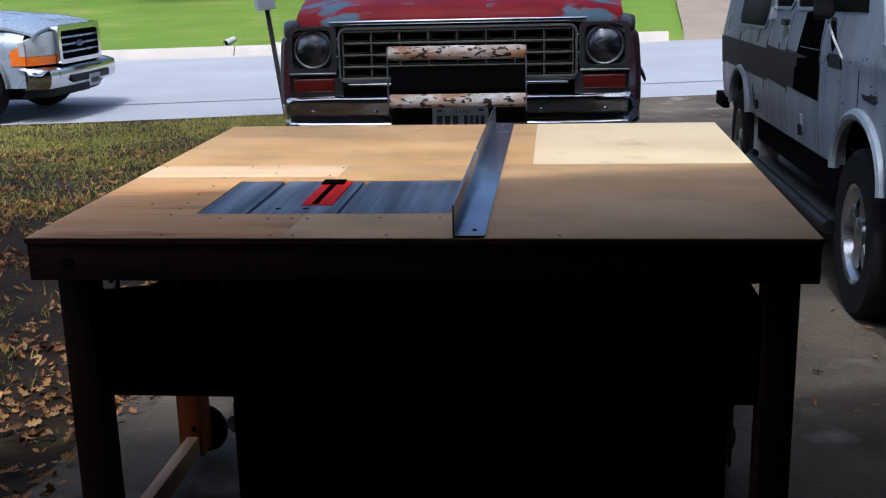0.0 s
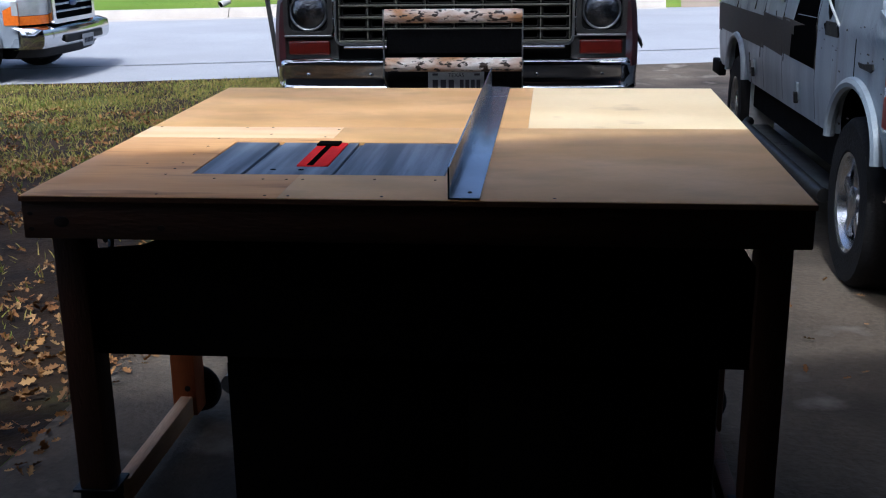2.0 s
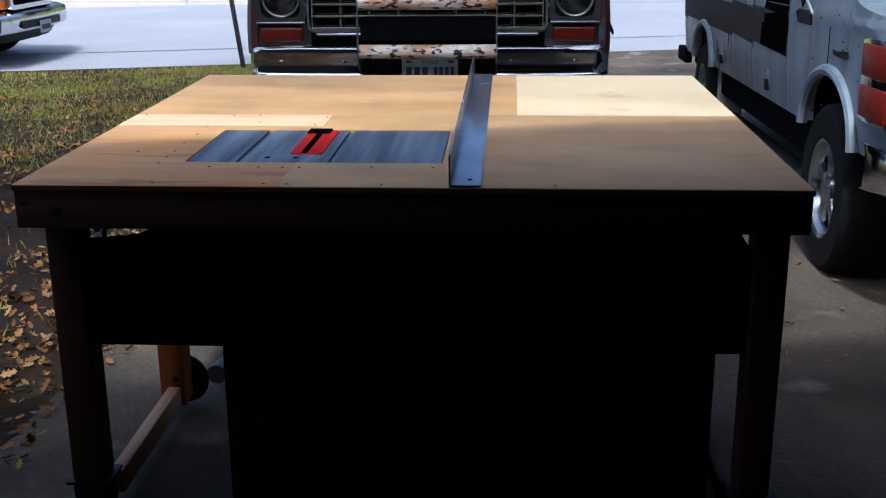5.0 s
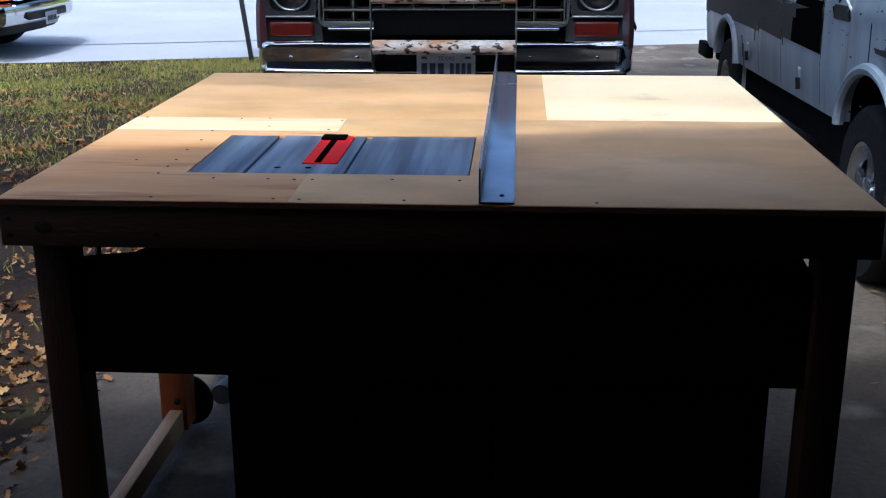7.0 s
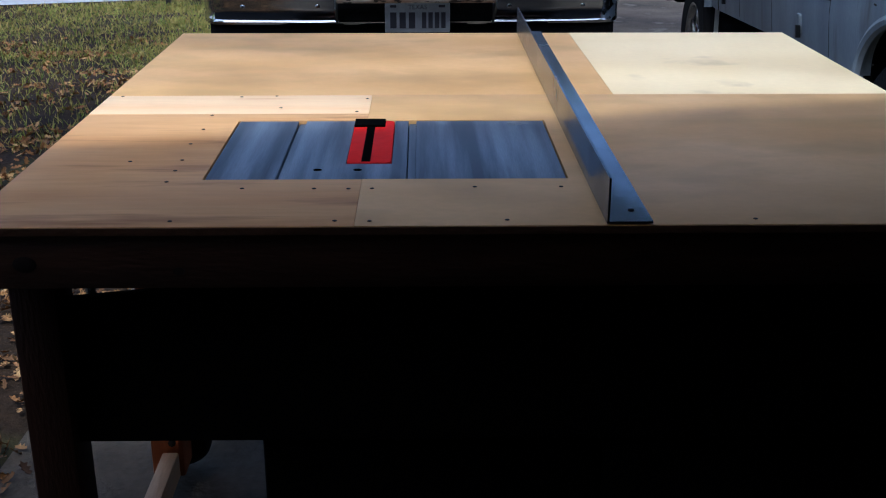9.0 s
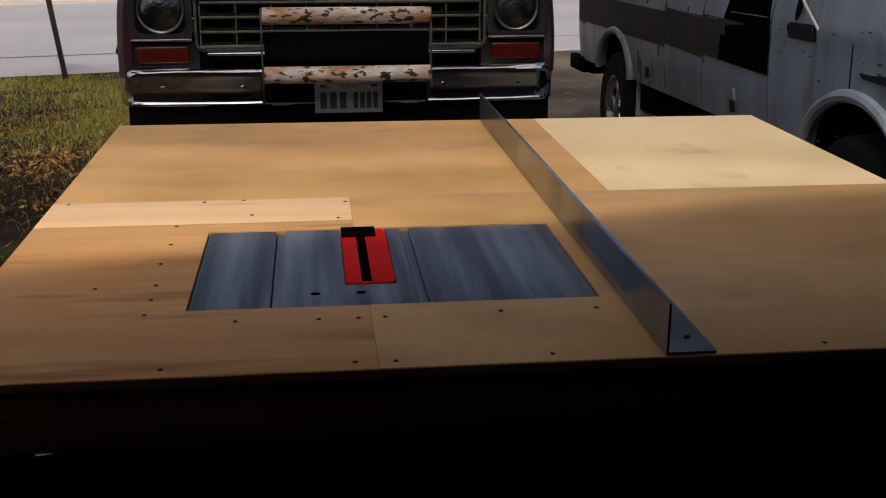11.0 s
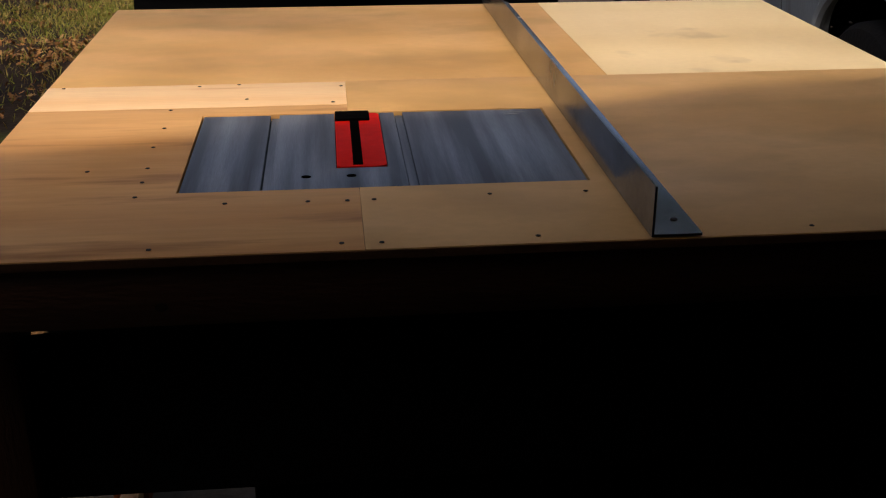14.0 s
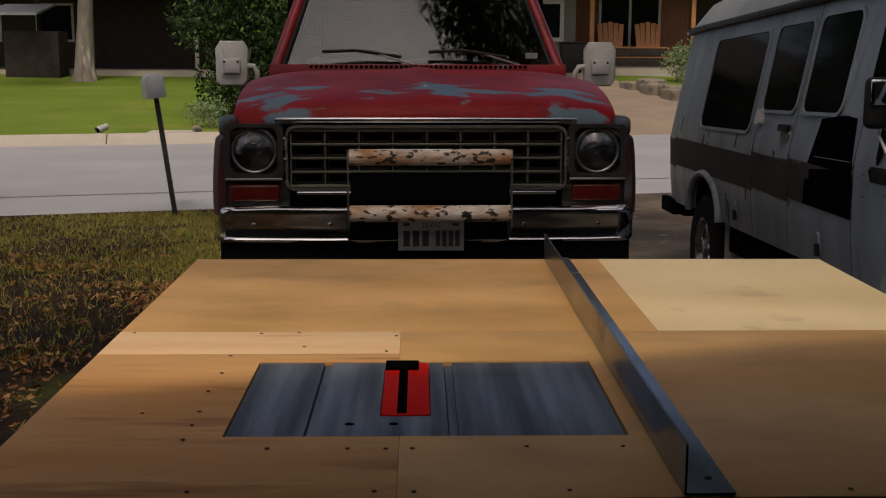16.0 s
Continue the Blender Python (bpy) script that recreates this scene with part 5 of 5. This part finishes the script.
tagged(cloud("verge_grass", scatter(46000, -9, -1.30, 2.0, 11.9, 0.0, lambda x, y: green(x, y) if y < near_edge(x) + 0.05 * noise.noise((x * 3, 0, 0)) else 0), 0.052, GRASS_R, up=0.55, shape="blade"), "patchy dry green and straw grass on the verge", "grass", kind="stuff")
tagged(cloud("verge_grass_near", scatter(450, -3.6, -1.4, 1.2, 5.0, 0.0, lambda x, y: max(0, patch(x, y) - 0.55)), 0.05, GRASS_R, up=0.6, shape="blade"), "sparse grass tufts in the bare soil", "grass", kind="stuff")
tagged(cloud("fallen_leaves", scatter(12000, -8.0, -1.16, -1.0, 8.5, 0.02, litter), 0.045, LEAF_R, up=0.55, shape="oak"), "dry brown oak leaves lying on the soil", "leaves", kind="stuff")
tagged(cloud("drive_leaves", scatter(110, -1.2, 2.6, -0.5, 5.0, 0.022, lambda x, y: 0.6 if x > 0.9 else 0.25), 0.045, LEAF_R, up=0.35, shape="oak"), "few dry leaves scattered on the concrete", "leaves", kind="stuff")
tagged(cloud("lawn_edge", scatter(45000, -15, 2.5, 20, 35, -0.03, lambda x, y: 1 if far_edge(x) + 0.28 < y else 0), 0.03, LAWN_R, up=0.6, shape="blade"), "mown bright green lawn grass", "grass", kind="stuff")


def ball(c, r, n, squash=(1, 1, 1), hollow=0.55):
    d = rng.normal(size=(n, 3))
    d /= np.linalg.norm(d, axis=1)[:, None]
    rad = (hollow + (1 - hollow) * rng.uniform(size=n)) * r
    return np.asarray(c) + d * rad[:, None] * np.asarray(squash)


def tree(name, x, y, h, trunk_r, crown, leaf, label, lean=0.0):
    z = ground_z(x, y)
    t = thing(name, pose(x, y, z), label, "tree")
    tr = bmesh.new()
    tube(tr, [(0, 0, -0.2), (0.03, 0, 0.3), (lean * 0.4, 0.02, h * 0.4), (lean, 0, h)], trunk_r * 1.25, 14, trunk_r * 0.55)
    for v in tr.verts:
        v.co.xy *= 1 + 0.12 * noise.noise((v.co.x * 4, v.co.y * 4, v.co.z * 1.5)) + 0.35 * max(0, 0.4 - v.co.z)
    part("trunk", tr, BARK, t)
    pts = []
    for c, r, n in crown:
        c = Vector(c)
        part("limb", tube(bmesh.new(), [(lean * 0.8, 0, h * 0.85), Vector((lean, 0, h)).lerp(c, 0.5) + Vector((0, 0, 0.3)), c], trunk_r * 0.30, 8, trunk_r * 0.06), BARK, t)
        pts.append(ball(c, r, n, (1, 1, 0.7), 0.2))
    cloud("crown", np.concatenate(pts), leaf, CROWN_R, t, up=1.2)
    return t


# out-of-view oak by the garage; its crown shades the vehicles and spares the table
oak = []
while len(oak) < 46:
    c = Vector((rng.uniform(-6.5, 7.0), rng.uniform(-4.5, 7.0), rng.uniform(5.2, 9.0)))
    r = rng.uniform(0.9, 1.6)
    fall = c - SUN_DIR * ((c.z - 0.88) / SUN_DIR.z)
    if -1.2 - r * 1.1 < fall.x < 1.1 + r * 1.1 and 0.2 - r * 1.1 < fall.y < 1.9 + r * 1.1:
        continue
    if -3.6 < c.x < 3.2 and 3.0 < c.y:
        continue
    oak.append((c - Vector((-6.0, 0.2, ground_z(-6, 0.2))), r, 2100))
# a thin unseen twig, added so that its shade dapples the table
twig = Vector((-0.66, 1.48, 0.88)) + SUN_DIR * (5.2 / SUN_DIR.z)
oak.append((twig - Vector((-6.0, 0.2, ground_z(-6, 0.2))), 0.34, 70))
tree("oak_tree", -6.0, 0.2, 4.6, 0.26, oak, 0.085, "oak tree beside the garage with spreading leafy crown")
# unseen second oak beyond the van; its boughs are added to shade both vehicles
OX, OY = 6.4, 4.2
boughs = []
for bx, by, bz, br in ((0.75, 5.6, 7.0, 0.75), (1.5, 5.2, 7.2, 0.85), (1.9, 5.9, 6.6, 0.8), (0.35, 6.1, 7.6, 0.7), (1.3, 6.4, 7.6, 0.9), (2.3, 4.9, 7.4, 0.8), (0.9, 4.7, 7.9, 0.35)):
    boughs.append((Vector((bx - OX, by - OY, bz - ground_z(OX, OY))), br, 2600))
while len(boughs) < 26:
    c = Vector((rng.uniform(1.8, 9.5), rng.uniform(-1.5, 8.5), rng.uniform(5.0, 8.0)))
    r = rng.uniform(0.9, 1.5)
    fall = c - SUN_DIR * ((c.z - 0.88) / SUN_DIR.z)
    if fall.x < 1.1 + r * 1.1 and fall.y < 1.9 + r * 1.1:
        continue
    boughs.append((c - Vector((OX, OY, ground_z(OX, OY))), r, 1900))
tree("oak_tree", OX, OY, 4.4, 0.24, boughs, 0.085, "unseen oak added beyond the van to shade the drive")
yard = []
for k in range(16):
    a = rng.uniform(0, 6.28)
    r = rng.uniform(1.5, 6.0)
    yard.append(((r * math.cos(a), r * math.sin(a), rng.uniform(4.5, 8.5)), rng.uniform(1.4, 2.4), 330))
tree("yard_tree", -10.6, 33.5, 4.4, 0.30, yard, 0.30, "shade tree with pale split bark on the lawn", 0.25)
# unseen tree with a copied crown, added to shade the far lots
yard2 = [((q[0][0] * 1.3, q[0][1], q[0][2] - 0.3), q[1], q[2]) for q in yard]
tree("yard_tree", 1.0, 33.0, 4.4, 0.28, yard2, 0.30, "unseen tree added behind the red truck for shade")


def shrub(name, x, y, blobs, leaf, material, label, size=1.0):
    z = ground_z(x, y)
    t = thing(name, pose(x, y, z), label, "shrub")
    st = bmesh.new()
    for k in range(7):
        a = k * 0.9
        tube(st, [(0.1 * math.cos(a), 0.1 * math.sin(a), -0.05), (0.25 * math.cos(a), 0.25 * math.sin(a), 0.6), (0.5 * math.cos(a), 0.5 * math.sin(a), 1.2)], 0.03, 6, 0.01)
    bmesh.ops.scale(st, vec=(size, size, size), verts=st.verts)
    part("stems", st, BARK, t)
    cloud("foliage", np.concatenate([ball(c, r, n, (1, 1, 0.9), 0.35) for c, r, n in blobs]), leaf, material, t, up=1.2)
    return t


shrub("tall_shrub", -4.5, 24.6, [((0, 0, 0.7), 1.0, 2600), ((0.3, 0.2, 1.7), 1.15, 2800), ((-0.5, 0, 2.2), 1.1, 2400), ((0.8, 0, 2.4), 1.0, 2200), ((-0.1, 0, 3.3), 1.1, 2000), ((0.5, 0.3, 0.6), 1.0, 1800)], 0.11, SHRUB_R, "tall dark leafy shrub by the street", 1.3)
shrub("flowering_bush", -4.75, 22.6, [((0, 0, 0.35), 0.42, 500), ((-0.3, 0.1, 0.3), 0.35, 300)], 0.06, PALE_R, "low pale flowering bush", 0.3)
shrub("round_bush", 7.85, 34.0, [((0, 0, 0.6), 0.62, 900), ((0.3, 0, 0.9), 0.5, 500)], 0.08, PALE_R, "round pale green bush by the porch", 0.5)

# ---- across the street ----
bm = bmesh.new()
tube(bm, [(0, -0.1, 0.10), (0, 0.0, 0.14), (0, 0.22, 0.20)], 0.10, 18, 0.085, caps=False)
pipe = tagged(part("drain_pipe", bm, TRIM_WHITE), "white pipe end on the lawn edge", "pipe")
pipe.matrix_world = pose(-6.7, far_edge(-6.7) + 0.5, ground_z(-6.7, far_edge(-6.7) + 0.5), 0, 0, -35) @ Matrix.Diagonal((0.75, 0.75, 0.75, 1))
part("pipe_bore", lathe(bmesh.new(), [(0.08, 0), (0.08, 0.01), (0.02, 0.012)], 16, Matrix.Translation((0, -0.06, 0.118)) @ Matrix.Rotation(radians(80), 4, "X")), BLACK_GAP, pipe)
for k, (x, d, r) in enumerate(((-4.0, 0.9, 0.20), (-3.6, 1.2, 0.28), (-4.9, 0.55, 0.12))):
    bm = bmesh.new()
    bmesh.ops.create_icosphere(bm, subdivisions=3, radius=r)
    for v in bm.verts:
        v.co *= 1 + 0.35 * noise.noise(v.co * 5 + Vector((k, 0, 0)))
        v.co.z *= 0.75
    rk = tagged(part("rock", bm, STONE), "rough pale garden rock on the lawn edge", "rock", "garden rocks")
    rk.location = (x, far_edge(x) + d, ground_z(x, far_edge(x) + d) + r * 0.4)

cover = tagged(part("drain_cover", boxed(-0.45, 0.45, -0.22, 0.22, -0.05, 0.05, 0.02), KERB), "flat concrete drain cover behind the kerb", "drain cover")
cover.location = (-5.35, far_edge(-5.35) + 0.5, ground_z(-5.35, far_edge(-5.35) + 0.5))
HZ = ground_z(-9, 38)
house = thing("house", pose(0, 38.5, HZ), "low brick house in deep shade behind lawn", "house")
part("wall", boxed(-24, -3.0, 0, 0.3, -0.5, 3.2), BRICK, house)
part("roof", prism(bmesh.new(), [(-3.2, 2.75), (-3.2, 2.95), (2.0, 4.8), (7, 3.0), (7, 2.8)], "x", -25, -2), mat("house_shingles", (0.10, 0.09, 0.08), None, 4, 0.9), house)
part("porch_floor", boxed(-22, -3.2, -3.0, 0, -0.5, 0.02), KERB, house)
for x in (-19.0, -12.6, -7.55, -3.6):
    part("post", boxed(x - 0.06, x + 0.06, -2.95, -2.83, 0.02, 2.75, 0.01), TRIM_WHITE if x == -7.55 else BRICK, house)
for x in (-15.5, -13.0, -5.6):
    w = part("window", boxed(x - 0.6, x + 0.6, -0.02, 0.02, 1.0, 2.2), DARK_GLASS, house)
    part("window_frame", frame_ring(bmesh.new(), rrect(x - 0.66, x + 0.66, 0.94, 2.26, 0.01, 1), rrect(x - 0.58, x + 0.58, 1.02, 2.18, 0.01, 1), "y", -0.05, 0.0), TRIM_WHITE, w)
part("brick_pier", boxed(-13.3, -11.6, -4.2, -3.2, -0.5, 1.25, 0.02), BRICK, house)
part("awning", prism(bmesh.new(), [(-4.9, 1.72), (-3.0, 2.05), (-3.0, 2.12), (-4.9, 1.79)], "x", -13.6, -12.0), MAIL_GREY, house)

H2Z = ground_z(6, 37) + 0.12
h2 = thing("porch_house", pose(0, 37.8, H2Z), "brown house with red-stained wooden porch", "house")
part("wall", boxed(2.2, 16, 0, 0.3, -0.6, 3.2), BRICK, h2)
part("gable_wall", boxed(2.2, 4.85, -1.6, -1.3, -0.6, 3.2), mat("grey_siding", (0.16, 0.15, 0.14), None, 3, 0.8, stretch=(0.3, 1, 6)), h2)
part("roof", prism(bmesh.new(), [(-2.4, 2.8), (-2.4, 3.0), (2.0, 4.8), (7, 3.0), (7, 2.8)], "x", 1.6, 17), mat("brown_shingles", (0.11, 0.09, 0.075), None, 4, 0.9), h2)
w = part("window", boxed(3.1, 4.35, -1.64, -1.60, 0.95, 2.1), DARK_GLASS, h2)
part("window_frame", frame_ring(bmesh.new(), rrect(3.0, 4.45, 0.85, 2.2, 0.01, 1), rrect(3.13, 4.32, 0.98, 2.07, 0.01, 1), "y", -1.68, -1.61), TRIM_WHITE, w)
part("porch_wall", boxed(4.86, 9.0, -0.06, -0.004, -0.4, 3.0), WOOD_RED, h2)
for x in (5.35, 8.7):
    part("post", boxed(x - 0.07, x + 0.07, -1.9, -1.76, -0.5, 2.8, 0.01), CHAIR_WOOD, h2)
w = part("window", boxed(5.9, 7.9, -0.10, -0.065, 0.75, 2.3), DARK_GLASS, h2)
for x in (5.84, 6.88, 7.90):
    part("mullion", boxed(x, x + 0.09, -0.13, -0.101, 0.7, 2.35), TRIM_WHITE, w)
part("porch_deck", boxed(4.9, 9.0, -2.0, -0.07, -0.6, 0.06, 0.01), KERB, h2)


def porch_chair(x):
    c = thing("porch_chair", pose(x, 36.5, H2Z + 0.06), "tan wooden porch chair with tall slatted back", "chair", "chairs on the porch")
    part("seat", boxed(-0.36, 0.36, -0.35, 0.30, 0.36, 0.42, 0.01), CHAIR_WOOD, c)
    for k in range(5):
        xx = -0.30 + k * 0.15
        m = Matrix.Translation((xx, 0.30, 0.40)) @ Matrix.Rotation(radians(-14), 4, "X") @ Matrix.Rotation(radians((k - 2) * 2.0), 4, "Y")
        part("slat", boxed(-0.079, 0.079, 0, 0.025, 0, 1.10 - 0.04 * abs(k - 2), 0.006, 1, m), CHAIR_WOOD, c)
    for s in (-1, 1):
        part("armrest", boxed(*sorted((s * 0.34, s * 0.47)), -0.38, 0.32, 0.60, 0.63, 0.008), CHAIR_WOOD, c)
        part("leg", boxed(*sorted((s * 0.36, s * 0.44)), -0.36, -0.28, 0, 0.60, 0.006), CHAIR_WOOD, c)
        part("leg", boxed(*sorted((s * 0.36, s * 0.44)), 0.24, 0.32, 0, 0.60, 0.006), CHAIR_WOOD, c)
    return c


porch_chair(6.15), porch_chair(7.42)
tb = thing("porch_box", pose(6.8, 35.95, H2Z + 0.06), "dark red wooden chest with pale edges on the porch", "chest")
for z in (0.0, 0.31):
    part("drawer", boxed(-1.05, 1.05, -0.2, 0.15, z, z + 0.28, 0.01), BRICK, tb)
    part("edge", boxed(-1.07, 1.07, -0.215, -0.2, z + 0.275, z + 0.30), CHAIR_WOOD, tb)
bn = thing("wheelie_bin", pose(4.62, 35.4, ground_z(4.6, 35.4)), "black wheeled rubbish bin by the house", "bin")
part("body", prism(bmesh.new(), [(-0.30, 0.05), (0.30, 0.05), (0.36, 1.0), (-0.36, 1.0)], "y", -0.33, 0.33, 0.03), BLACK_PLASTIC, bn)
part("lid", boxed(-0.38, 0.38, -0.37, 0.38, 1.0, 1.07, 0.03), BLACK_PLASTIC, bn)
# stone edging of the far drive
edging = tagged(new("stone_edging"), "low stacked limestone edging along the far drive", "stone wall", kind="structure")
for k in range(15):
    f = k / 14
    x, y = 8.3 + (5.9 - 8.3) * f + 0.1 * math.sin(k * 3), 22.5 + 8.2 * f
    bm = bmesh.new()
    box(bm, -0.30, 0.30, -0.34, 0.34, -0.15, 0.46 + 0.14 * rng.uniform() - 0.16 * f, 0.07, 3)
    for v in bm.verts:
        v.co += Vector((noise.noise(v.co * 3 + Vector((k, 0, 0))), noise.noise(v.co * 3 + Vector((0, k, 0))), noise.noise(v.co * 3 + Vector((0, 0, k))))) * 0.10
    part("stone", bm, STONE, edging).matrix_world = pose(x, y, ground_z(x, y), 0, 0, 15)

# bare chips and stains on the van's door and fender
chips = random.Random(5)
for k in range(26):
    y, z = chips.uniform(-0.40, 0.75), chips.uniform(0.98, 1.12) if k % 3 else chips.uniform(0.62, 1.0)
    a, b = chips.uniform(0.004, 0.022), chips.uniform(0.002, 0.005)
    on_side("paint_chip", [(y - a, z), (y - a * 0.3, z - b), (y + a, z - b * 0.3), (y + a * 0.5, z + b), (y - a * 0.4, z + b * 0.7)], VAN_STRIPE, van, 0.0012, depth=0.006)
for k in range(12):
    y, z = chips.uniform(1.5, 4.3), chips.uniform(0.72, 1.25)
    h = chips.uniform(0.05, 0.16)
    on_side("rust_streak", [(y - 0.006, z), (y + 0.008, z), (y + 0.004, z - h), (y - 0.003, z - h)], VAN_STRIPE, van, 0.003, depth=0.006)
